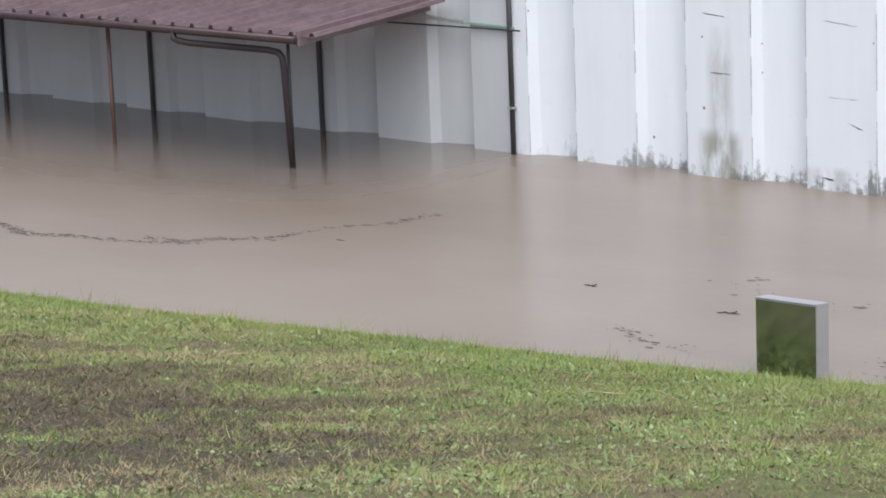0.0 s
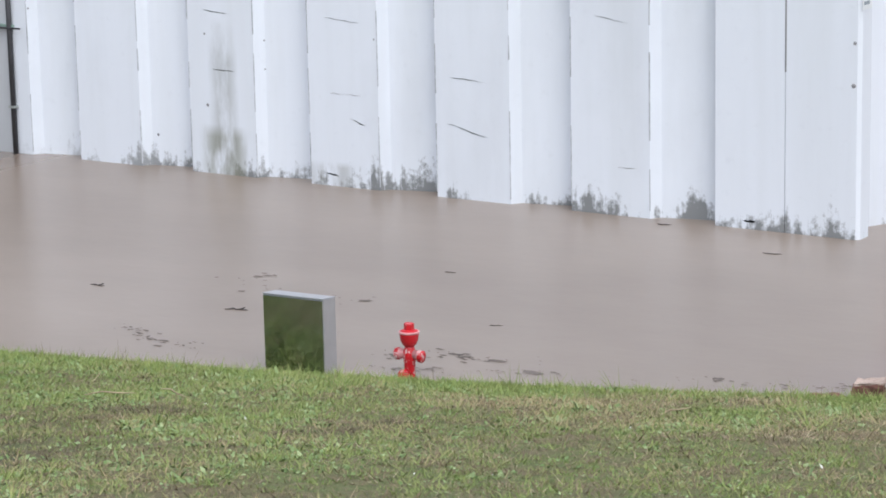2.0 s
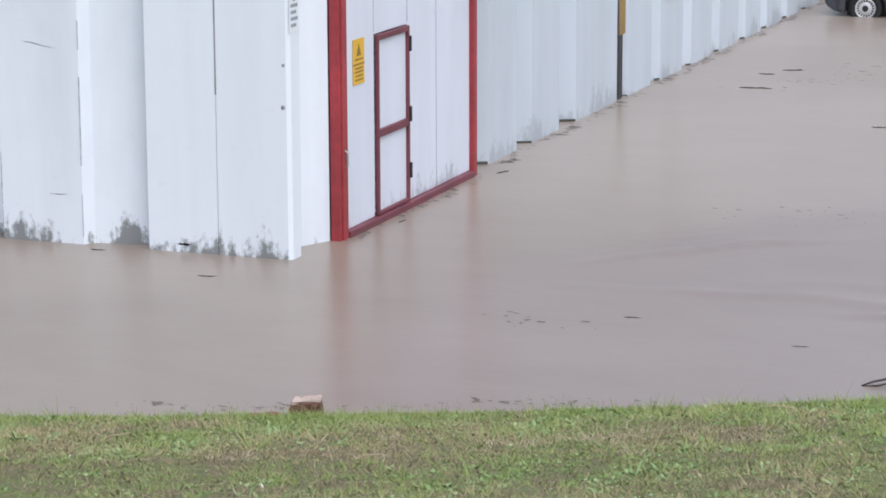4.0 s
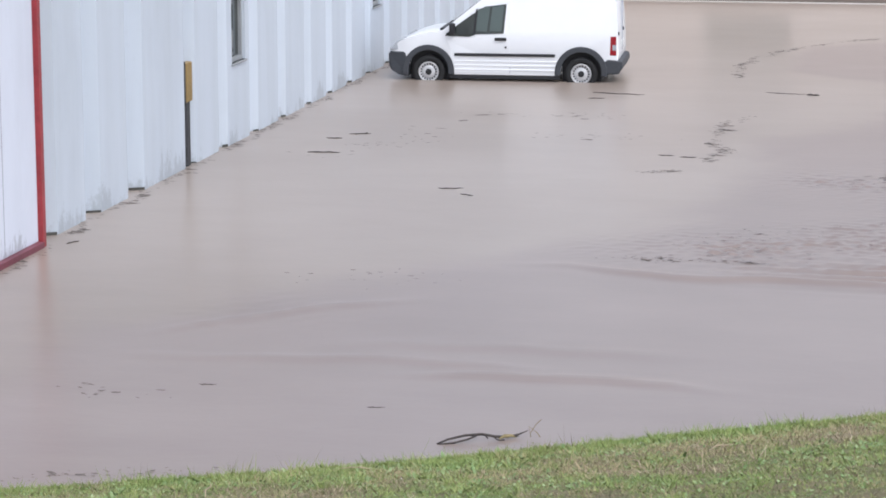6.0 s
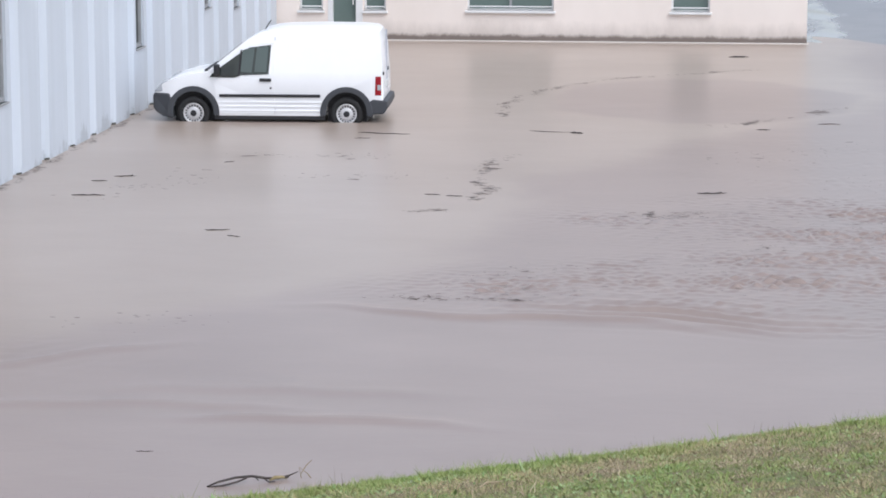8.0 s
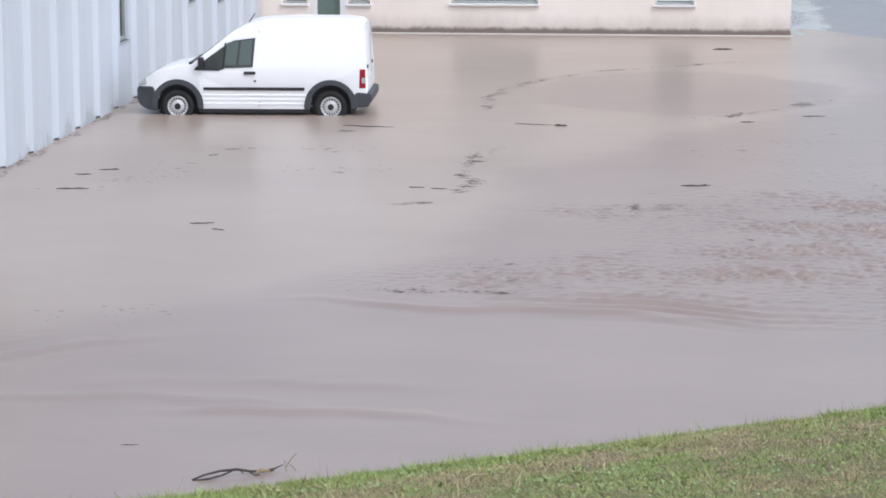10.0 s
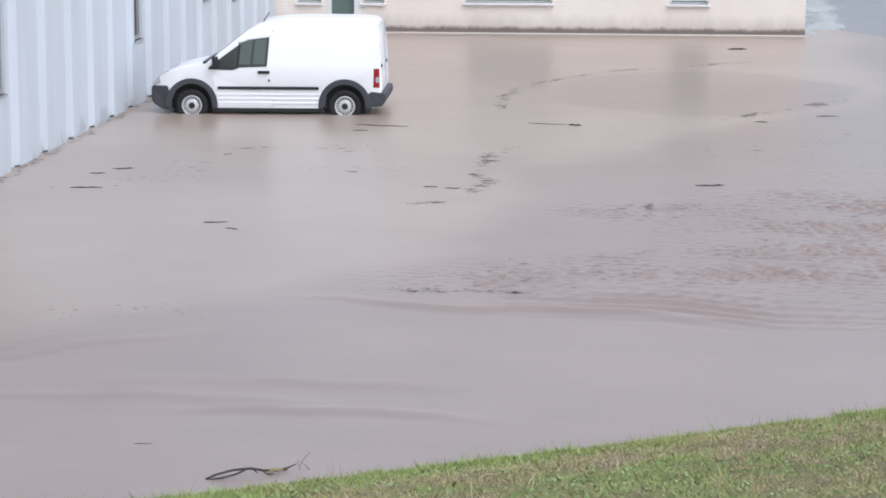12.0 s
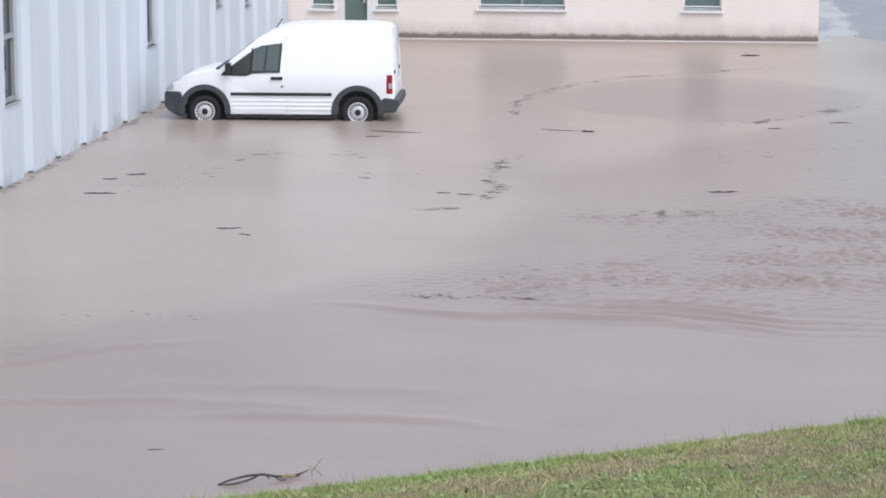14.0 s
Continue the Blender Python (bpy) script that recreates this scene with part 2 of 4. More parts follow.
def soil():
    s = Shade("grassy_soil", 0.95)
    a, b, c = s.noise(2.3, 5, None, 0.6), s.noise(9.0, 6, None, 0.65), s.noise(34.0, 5, None, 0.7)
    col = s.mix(s.ramp(a, 0.42, 0.58), (0.165, 0.14, 0.075), (0.14, 0.175, 0.06))
    col = s.mix(s.ramp(b, 0.5, 0.68, 0, 0.7), col, (0.26, 0.205, 0.125))
    # bare brown earth shows through on the upper bank
    bare = s.math("MULTIPLY", s.ramp(s.axis(1), 10.2, 13.2, 1.0, 0.0, True), s.ramp(s.axis(0), -11.5, -8.5, 1.0, 0.0, True))
    bare = s.ramp(s.math("ADD", s.math("MULTIPLY", bare, 0.6), s.math("MULTIPLY", b, 0.8)), 0.55, 0.85, 0.0, 0.9)
    col = s.mix(bare, col, (0.085, 0.066, 0.05))
    col = s.mix(s.ramp(c, 0.5, 0.66, 0, 0.6), col, (0.045, 0.04, 0.024))
    s.color(col)
    s.bump(s.math("ADD", b, s.math("MULTIPLY", c, 0.4)), 1.0, 0.04)
    return s.mat


def blades(name, greens, dry, dry_from, dry_to):
    s = Shade(name, 0.6)
    patch = s.noise(0.5, 5, s.where((1, 1, 1), (7.0, 3.0, 0)), 0.65)
    small = s.noise(5.5, 4)
    rnd = s.island()
    other = s.math("FRACT", s.math("MULTIPLY", rnd, 17.3), 0.0)
    col = s.mix(rnd, greens[0], greens[1])
    col = s.mix(s.ramp(small, 0.42, 0.6, 0, 0.75), col, greens[2])
    mixv = s.math("ADD", patch, s.math("MULTIPLY", s.math("SUBTRACT", other, 0.5), 0.22))
    s.color(s.mix(s.ramp(mixv, dry_from, dry_to, 0, 0.9), col, dry))
    s.p.inputs["Specular IOR Level"].default_value = 0.3
    return s.mat


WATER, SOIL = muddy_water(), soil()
GRASS = blades("mixed_grass_blades", ((0.14, 0.185, 0.05), (0.32, 0.36, 0.13), (0.15, 0.23, 0.06)), (0.4, 0.31, 0.19), 0.47, 0.62)
EDGE_GRASS = blades("fresh_grass_blades", ((0.19, 0.25, 0.07), (0.36, 0.41, 0.15), (0.21, 0.3, 0.085)), (0.36, 0.34, 0.15), 0.55, 0.75)
CLOVER = blades("clover_leaves", ((0.12, 0.19, 0.06), (0.38, 0.46, 0.24), (0.17, 0.27, 0.1)), (0.28, 0.28, 0.14), 0.55, 0.75)
STRAW = blades("dry_straw", ((0.34, 0.27, 0.17), (0.6, 0.51, 0.36), (0.27, 0.2, 0.13)), (0.19, 0.14, 0.095), 0.5, 0.75)
BROWN_TURF = blades("dark_brown_turf", ((0.085, 0.068, 0.045), (0.2, 0.155, 0.11), (0.09, 0.088, 0.042)), (0.12, 0.095, 0.065), 0.5, 0.75)
DARK_TURF = blades("brown_turf", ((0.15, 0.115, 0.075), (0.31, 0.24, 0.16), (0.14, 0.13, 0.06)), (0.19, 0.145, 0.1), 0.5, 0.75)
SEED_STEM = blades("brown_seed_stems", ((0.13, 0.13, 0.06), (0.2, 0.17, 0.09), (0.15, 0.16, 0.06)), (0.22, 0.17, 0.1), 0.5, 0.75)
PETAL = plain("white_petals", (0.7, 0.7, 0.66), 0.7)


def asphalt():
    s = Shade("wet_asphalt", 0.3)
    s.color(s.mix(s.noise(1.2, 5), (0.16, 0.163, 0.175), (0.24, 0.243, 0.255)))
    puddle = s.math("ADD", s.noise(0.5, 4, s.where((1, 0.35, 1))), s.ramp(s.axis(0), 2.9, 3.6, 0.25, 0.0, True))
    s.rough(s.ramp(puddle, 0.6, 0.72, 0.36, 0.06))
    s.bump(s.noise(60, 2), 0.2, 0.003)
    return s.mat


ASPHALT = asphalt()


# ---- building helpers ----
def part(name, bm, material, parent=None, label=""):
    """Links a bmesh as one mesh object, under a thing or part if one is given."""
    bmesh.ops.recalc_face_normals(bm, faces=bm.faces)
    me = bpy.data.meshes.new(name)
    bm.to_mesh(me)
    bm.free()
    me.materials.append(material)
    ob = new(name, me)
    if parent is not None:
        ob.parent = parent
    if label:
        ob["label"] = label
    return ob


def thing(name, m, label, category, group="", kind=""):
    ob = new(name)
    ob.empty_display_size = 0.1
    ob.matrix_world = m
    return tagged(ob, label, category, group, kind)


def box(bm, x0, x1, y0, y1, z0, z1, bevel=0.0):
    r = bmesh.ops.create_cube(bm, size=1.0)
    for v in r["verts"]:
        v.co = ((x0 + x1) / 2 + v.co.x * (x1 - x0), (y0 + y1) / 2 + v.co.y * (y1 - y0), (z0 + z1) / 2 + v.co.z * (z1 - z0))
    if bevel:
        edges = list({e for v in r["verts"] for e in v.link_edges})
        bmesh.ops.bevel(bm, geom=edges, offset=bevel, segments=2, affect="EDGES", profile=0.5)
    return bm


def tube(bm, path, r, seg=10, taper=None):
    """A round tube along a path of points, closed at both ends."""
    pts = [Vector(p) for p in path]
    rings = []
    for i, p in enumerate(pts):
        d = (pts[min(i + 1, len(pts) - 1)] - pts[max(i - 1, 0)]).normalized()
        side = d.cross(Vector((0, 0, 1)) if abs(d.z) < 0.9 else Vector((1, 0, 0))).normalized()
        up = side.cross(d)
        rr = r if taper is None else r * taper[i]
        rings.append([bm.verts.new(p + rr * (math.cos(a) * side + math.sin(a) * up)) for a in (2 * math.pi * k / seg for k in range(seg))])
    for a, b in zip(rings, rings[1:]):
        for k in range(seg):
            bm.faces.new((a[k], a[(k + 1) % seg], b[(k + 1) % seg], b[k]))
    bm.faces.new(rings[0][::-1])
    bm.faces.new(rings[-1])
    return bm


def lathe(bm, profile, m=None, seg=20):
    """Turns (radius, height) pairs round the z axis."""
    m = m or Matrix.Identity(4)
    rings = [[bm.verts.new(m @ Vector((r * math.cos(2 * math.pi * k / seg), r * math.sin(2 * math.pi * k / seg), z))) for k in range(seg)] for r, z in profile]
    for a, b in zip(rings, rings[1:]):
        for k in range(seg):
            bm.faces.new((a[k], a[(k + 1) % seg], b[(k + 1) % seg], b[k]))
    bm.faces.new(rings[0][::-1])
    bm.faces.new(rings[-1])
    return bm


def prism(bm, outline, a, b, axis="z"):
    """Extrudes a plan outline from a to b: pairs are (x, y) for z, (y, z) for x, (x, z) for y."""
    def at(p, h):
        return {"z": (p[0], p[1], h), "x": (h, p[0], p[1]), "y": (p[0], h, p[1])}[axis]
    lo, hi = [bm.verts.new(at(p, a)) for p in outline], [bm.verts.new(at(p, b)) for p in outline]
    bm.faces.new(lo)
    bm.faces.new(hi[::-1])
    for i in range(len(outline)):
        j = (i + 1) % len(outline)
        bm.faces.new((lo[i], hi[i], hi[j], lo[j]))
    return bm


def smooth(ob):
    for poly in ob.data.polygons:
        poly.use_smooth = True
    return ob


def soften(ob, width, segments=2):
    mod = ob.modifiers.new("edges", "BEVEL")
    mod.width, mod.segments, mod.limit_method, mod.angle_limit = width, segments, "ANGLE", radians(35)
    return ob


def stuff(name, verts, faces, material, label, category):
    me = bpy.data.meshes.new(name)
    n = faces.shape[1]
    me.vertices.add(len(verts))
    me.vertices.foreach_set("co", verts.astype(np.float32).ravel())
    me.loops.add(faces.size)
    me.loops.foreach_set("vertex_index", faces.astype(np.int32).ravel())
    me.polygons.add(len(faces))
    me.polygons.foreach_set("loop_start", np.arange(0, faces.size, n, dtype=np.int32))
    me.update(calc_edges=True)
    me.materials.append(material)
    return tagged(new(name, me), label, category, kind="stuff")


# ---- ground and water ----
SHORE_X = np.array([-60.0, -22.1, -19.0, -16.35, -13.55, -11.0, -8.7, -6.4, -4.4, -2.4, -0.9, 1.6, 8.0, 60.0])
SHORE_Y = np.array([9.5, 16.05, 16.63, 17.2, 17.82, 18.62, 19.48, 20.5, 21.52, 22.75, 23.68, 25.3, 29.6, 64.0])


def shore(x):
    return np.interp(x, SHORE_X, SHORE_Y) - 0.12


def inland(x, y):
    """Metres from the water's edge, up the bank."""
    slope = (shore(x + 0.6) - shore(x - 0.6)) / 1.2
    return (shore(x) - y) / np.sqrt(1 + slope**2)


def lumps(x, y):
    return 0.022 * np.sin(1.9 * x + 0.7 * y) * np.sin(1.3 * y - 0.9 * x) + 0.008 * np.sin(5.1 * x + 1.3) * np.sin(3.3 * y + 1.6 * x)


def bank(x, y):
    s = inland(x, y)
    z = np.where(s > 0, 0.02 * np.tanh(s / 0.12) + 0.2 * s, np.maximum(-0.15, 0.5 * s))
    return np.minimum(z, 4.2) + np.where(s > 0, lumps(x, y) * np.clip(s, 0, 1), 0.0)


far_steps = np.array([1.5, 4, 9, 20, 50, 120, 300, 900, 2500])
gx = np.concatenate([-32 - far_steps[::-1], np.arange(-32, 9.01, 0.2), 9 + far_steps])
gy = np.concatenate([-4 - far_steps[::-1], np.arange(-4, 32.01, 0.2), 32 + far_steps])
X, Y = np.meshgrid(gx, gy)
verts = np.stack([X.ravel(), Y.ravel(), bank(X, Y).ravel()], 1)
idx = np.arange(X.size).reshape(X.shape)
quads = np.stack([idx[:-1, :-1], idx[:-1, 1:], idx[1:, 1:], idx[1:, :-1]], -1).reshape(-1, 4)
ground = smooth(stuff("ground", verts, quads, SOIL, "grassy earth bank sloping down to the flooded yard", "ground"))
ground["kind"] = "structure"

wx = np.concatenate([[-90, -60, -40], np.arange(-30, -9.01, 0.5), np.arange(-8.9, -5.05, 0.1), np.arange(-5, 5.01, 0.035), np.arange(5.1, 7.01, 0.1), [9, 14, 25, 60]])
wy = np.concatenate([[5.0, 10.0], np.arange(14, 23.01, 0.4), np.arange(23.1, 29.05, 0.1), np.arange(29.1, 40.0, 0.035), np.arange(40.05, 48.01, 0.12), [50, 55, 60, 70, 90, 130, 170]])
X, Y = np.meshgrid(wx, wy)


def ripples(x, y):
    """The eddy, the chop behind it and the slow wakes where the current crosses the yard."""
    def hump(cx, cy, rx, ry):
        return np.exp(-(((x - cx) / rx) ** 2) - ((y - cy) / ry) ** 2)

    def crest(points, width, ends):
        """A long low swell along a line of (x, y), dying out towards its ends."""
        px, py = zip(*points)
        mid, half = (px[0] + px[-1]) / 2, (px[-1] - px[0]) / 2 * ends
        wander = 0.05 * np.sin(2.1 * x + py[0]) + 0.03 * np.sin(5.3 * x)
        return np.exp(-(((y - np.interp(x, px, py) - wander) / width) ** 2)) * np.exp(-np.abs((x - mid) / half) ** 4)

    rng = np.random.default_rng(8)

    def sea(n, k0, k1, spread):
        w = 0.0
        for _ in range(n):
            k, th, ph = rng.uniform(k0, k1), rng.normal(1.45, spread), rng.uniform(0, 6.28)
            w = w + np.sin(k * (np.cos(th) * x + np.sin(th) * y) + ph) / k
        return w

    short, patchy = sea(50, 16.0, 46.0, 0.75), sea(14, 1.5, 4.0, 1.4)
    chop = 0.6 * hump(-2.5, 31.9, 1.3, 0.9) + 0.6 * hump(0.0, 32.6, 2.0, 1.6) + 0.75 * hump(2.4, 36.0, 2.2, 4.6) + 0.5 * hump(-1.5, 37.4, 0.9, 0.8) + 0.35 * hump(-7.3, 27.3, 0.8, 0.9) + 0.12 * hump(2.5, 47.0, 2.5, 4.0)
    chop = chop * np.clip(0.75 + 0.35 * patchy, 0.15, 1.5)
    bow = [(-4.5, 30.6), (-3.7, 30.36), (-3.15, 30.1), (-1.8, 30.05), (-0.5, 29.95), (0.8, 29.3)]
    off = y - np.interp(x, *zip(*bow))
    train = np.sin(2 * np.pi * off / (0.36 + 0.03 * off)) * np.exp(-(((off - 0.7) / 0.75) ** 2)) * hump(-0.4, 30.6, 1.7, 4.0)
    swell = 0.6 * crest(bow, 0.16, 0.95)
    swell = swell + 0.5 * crest([(-5.3, 24.6), (-3.7, 24.84), (-2.6, 24.72), (-2.1, 24.4)], 0.12, 0.9) + 0.3 * crest([(-8.0, 25.0), (-6.0, 25.3), (-3.5, 25.1)], 0.14, 0.9)
    swell = swell + 0.25 * crest([(-6.2, 25.9), (-4.2, 26.1), (-2.6, 25.9)], 0.2, 0.9) + 0.3 * crest([(-8.3, 26.0), (-7.6, 26.9), (-6.7, 27.8), (-5.8, 28.2)], 0.16, 0.9)
    return 0.1 * chop * (short + 0.3 * np.abs(short)) + 0.026 * train + 0.085 * swell


fade_in = np.clip((8 - np.abs(X + 1)) / 1.0, 0, 1) * np.clip((Y - 23.5) / 1.5, 0, 1) * np.clip((48 - Y) / 2, 0, 1)
verts = np.stack([X.ravel(), Y.ravel(), (ripples(X, Y) * fade_in).ravel()], 1)
idx = np.arange(X.size).reshape(X.shape)
quads = np.stack([idx[:-1, :-1], idx[:-1, 1:], idx[1:, 1:], idx[1:, :-1]], -1).reshape(-1, 4)
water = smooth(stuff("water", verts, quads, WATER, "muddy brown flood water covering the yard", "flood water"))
water["kind"] = "structure"

rx, ry = np.linspace(2.3, 40, 150), np.concatenate([np.linspace(63, 80, 80), np.linspace(82, 165, 30)])
X, Y = np.meshgrid(rx, ry)
rise = 0.009 * (Y - 67.2 + 0.35 * (X - 3)) + 0.012 * np.sin(1.7 * X + 0.5 * Y) * np.sin(0.9 * Y) + 0.006 * np.sin(4.1 * X + 2.2 * Y)
verts = np.stack([X.ravel(), Y.ravel(), np.minimum(rise, 0.35).ravel()], 1)
idx = np.arange(X.size).reshape(X.shape)
quads = np.stack([idx[:-1, :-1], idx[:-1, 1:], idx[1:, 1:], idx[1:, :-1]], -1).reshape(-1, 4)
road = smooth(stuff("road", verts, quads, ASPHALT, "wet grey asphalt road rising out of the water", "road"))
road["kind"] = "structure"

# ---- the hall: ribbed white walls ----
FRONT, SIDE, TOP, FOOT = 25.21, -11.18, 6.6, -0.2
RIB = 0.2


def rib_outline(proud, slant, recess):
    """Plan of one rib: the proud face, a slope back, the recessed strip and a slope forward again."""
    return [(0, 0), (proud, 0), (proud + 0.09, 0.12), (proud + 0.7, 0.25), (proud + 2 * slant + recess, 0.0), (proud + 2 * slant + recess, 0.3), (0, 0.3)]


wall_south = thing("wall_south", pose(0, FRONT, 0), "white painted ribbed hall wall, mouldy at its foot", "wall", kind="structure")
bm = prism(bmesh.new(), rib_outline(1.0, 0.1, 0.61), FOOT, TOP)
rib = part("panel", bm, WALL_FRONT, wall_south)
rib.location = (-12.88 - 1.81, 0, 0)
old_rib = rib.data.copy()
old_rib.materials[0] = WALL_OLD
x6 = -12.88 - 1.81 * 6
part("panel", prism(bmesh.new(), [(x6, 0), (x6 + 0.735, 0), (x6 + 0.735, 0.3), (x6, 0.3)], FOOT, TOP), WALL_OLD, wall_south, "greyer old panel beside the drain pipe")
part("panel", prism(bmesh.new(), [(x6 + 0.738, 0), (x6 + 1.0, 0), (x6 + 1.09, 0.12), (x6 + 1.7, 0.25), (x6 + 1.81, 0), (x6 + 1.81, 0.3), (x6 + 0.738, 0.3)], FOOT, TOP), WALL_FRONT, wall_south)
for k in range(2, 15):
    if k == 6:
        continue
    other = new("panel", rib.data if k < 6 else old_rib)
    other.parent, other.location = wall_south, (-12.88 - 1.81 * k, 0, 0)
bm = prism(bmesh.new(), [(-12.88, 0), (-12.05, 0), (-12.05, RIB + 0.1), (-12.88, RIB + 0.1)], FOOT, TOP)
part("panel", bm, WALL_FRONT, wall_south)
bm = prism(bmesh.new(), [(-12.042, 0), (-11.22, 0), (-11.18, 0.04), (-11.18, 0.24), (-11.36, 0.34), (-11.38, 0.72), (-11.2, 1.085), (-11.6, 1.085), (-12.042, RIB + 0.1)], FOOT, TOP)
part("panel", bm, WALL_FRONT, wall_south, "wide white corner panel")
bm = box(bmesh.new(), -12.054, -12.036, -0.003, 0.02, 1.75, TOP)
part("joint", bm, CRACK, wall_south, "dark open joint")


for k in range(1, 7):
    for edge, wide in ((0.0, 0.012), (1.0, 0.009)):
        z = random.uniform(0.0, 0.1)
        while z < 3.2:
            run = random.uniform(0.25, 1.1)
            if not (k == 6 and edge == 0.0):
                bm = box(bmesh.new(), -wide / 2, wide / 2, -0.004, 0.01, z, z + run)
                for v in bm.verts:
                    v.co.x += random.uniform(-0.3, 0.3) * wide
                seam = part("panel_joint", bm, JOINT, wall_south)
                seam.location.x = -12.88 - 1.81 * k + edge
            z += run + random.uniform(0.05, 0.6)


def crack(x, z, length, drop, thick=0.012):
    bm = bmesh.new()
    n = 9
    rows = []
    for i in range(n):
        f = i / (n - 1)
        w = 0.55 * thick * (0.2 + random.random()) * (1 - abs(2 * f - 1) ** 3 * 0.8)
        cz = z - drop * (f * f * (3 - 2 * f)) + random.uniform(-0.006, 0.006)
        rows.append((x + f * length, cz, w))
    lo = [bm.verts.new((a, -0.003, c - w)) for a, c, w in rows]
    hi = [bm.verts.new((a, -0.003, c + w)) for a, c, w in rows]
    for i in range(n - 1):
        bm.faces.new((lo[i], lo[i + 1], hi[i + 1], hi[i]))
    bmesh.ops.solidify(bm, geom=bm.faces[:], thickness=0.004)
    return part("crack", bm, CRACK, wall_south)


for spec in ((-19.87, 2.02, 0.36, 0.03, 0.013), (-19.75, 1.3, 0.32, 0.01, 0.01), (-18.05, 2.02, 0.5, 0.04, 0.006), (-18.0, 1.12, 0.45, 0.0, 0.006), (-17.72, 0.83, 0.22, 0.06, 0.012),
             (-16.3, 1.42, 0.5, 0.03, 0.008), (-16.35, 0.87, 0.55, 0.11, 0.011), (-14.38, 2.23, 0.42, 0.06, 0.007), (-14.1, 0.55, 0.25, 0.0, 0.006), (-12.55, 0.09, 0.16, 0.0, 0.03), (-18.1, 0.15, 0.2, 0.02, 0.02)):
    crack(*spec)
for x, z, r in ((-20.65, 0.42, 0.02), (-19.86, 1.73, 0.015), (-19.85, 0.85, 0.022), (-18.95, 1.7, 0.012), (-22.7, 1.9, 0.015), (-18.95, 1.35, 0.012), (-17.35, 1.8, 0.012), (-11.26, 1.65, 0.026), (-11.25, 2.1, 0.02)):
    bm = bmesh.new()
    lathe(bm, [(r, 0), (r * 0.6, 0.008)], pose(x, -0.001, z, 90), 8)
    part("rust_spot", bm, CRACK, wall_south)

wall_east = thing("wall_east", pose(SIDE, 0, 0), "white ribbed hall wall beside the flooded yard", "wall", kind="structure")
PROUD = [(31.49, 32.61), (33.26, 34.42), (35.2, 37.2), (37.78, 39.0), (39.55, 40.82), (41.4, 42.66), (43.2, 44.49), (45.0, 46.1), (46.6, 47.7), (48.19, 49.3), (49.8, 51.0)]
PROUD += [(51.55 + 1.75 * k, 51.55 + 1.75 * k + 1.15) for k in range(8)] + [(65.55, 66.4)]
WINDOWS = {39.55: (39.83, 40.62, 1.27, 3.35), 49.8: (50.02, 50.72, 1.25, 3.35), 56.8: (56.95, 57.6, 1.5, 3.35), 60.3: (60.45, 61.1, 1.25, 3.35)}
last = 30.75
for start, end in PROUD:
    DEEP = 0.25 if start < 39 else 0.11
    bm = prism(bmesh.new(), [(-0.4, last), (-DEEP, last), (-DEEP, start - 0.14), (0, start), (-0.4, start)], FOOT, TOP)
    part("recess_strip", bm, WALL_SHADED, wall_east)
    bm = prism(bmesh.new(), [(-DEEP + 0.05, start - 0.119), (-DEEP + 0.05, start - 0.14), (-0.004, start - 0.022), (-0.004, start - 0.004)], FOOT, random.uniform(0.015, 0.05))
    part("foot_strip", bm, FOOT_DARK, wall_east, "thin dark strip at the panel's foot")
    bm = bmesh.new()
    if start in WINDOWS:
        a, b, lo, hi = WINDOWS[start]
        prism(bm, [(-0.4, start), (0, start), (0, a), (-0.4, a)], FOOT, TOP)
        prism(bm, [(-0.4, b), (0, b), (0, end), (-DEEP, end + 0.09), (-0.4, end + 0.09)], FOOT, TOP)
        prism(bm, [(-0.4, a), (0, a), (0, b), (-0.4, b)], FOOT, lo)
        prism(bm, [(-0.4, a), (0, a), (0, b), (-0.4, b)], hi, TOP)
    else:
        prism(bm, [(-0.4, start), (0, start), (0, end), (-DEEP, end + 0.09), (-0.4, end + 0.09)], FOOT, TOP)
    part("panel", bm, WALL_SHADED, wall_east)
    last = end + 0.09
for n, (a, b, lo, hi) in enumerate(WINDOWS.values()):
    win = thing(f"window_{n + 1}", pose(SIDE, a, lo), "tall narrow grey window in the white hall wall", "window", kind="structure")
    w, h = b - a, hi - lo
    bm = bmesh.new()
    for y0, y1, z0, z1 in ((0.0, 0.06, 0, h), (w - 0.06, w, 0, h), (0.06, w - 0.06, 0, 0.07), (0.06, w - 0.06, h - 0.07, h), (0.06, w - 0.06, 1.0, 1.07)):
        box(bm, -0.14, -0.05, y0, y1, z0, z1)
    part("window_frame", bm, FRAME_GREY, win)
    for z0, z1 in ((0.07, 1.0), (1.07, h - 0.07)):
        part("pane", box(bmesh.new(), -0.11, -0.1, 0.06, w - 0.06, z0, z1), GLASS_DARK, win)
    part("window_sill", box(bmesh.new(), -0.14, 0.03, -0.03, w + 0.03, -0.03, 0.0), FRAME_GREY, win)

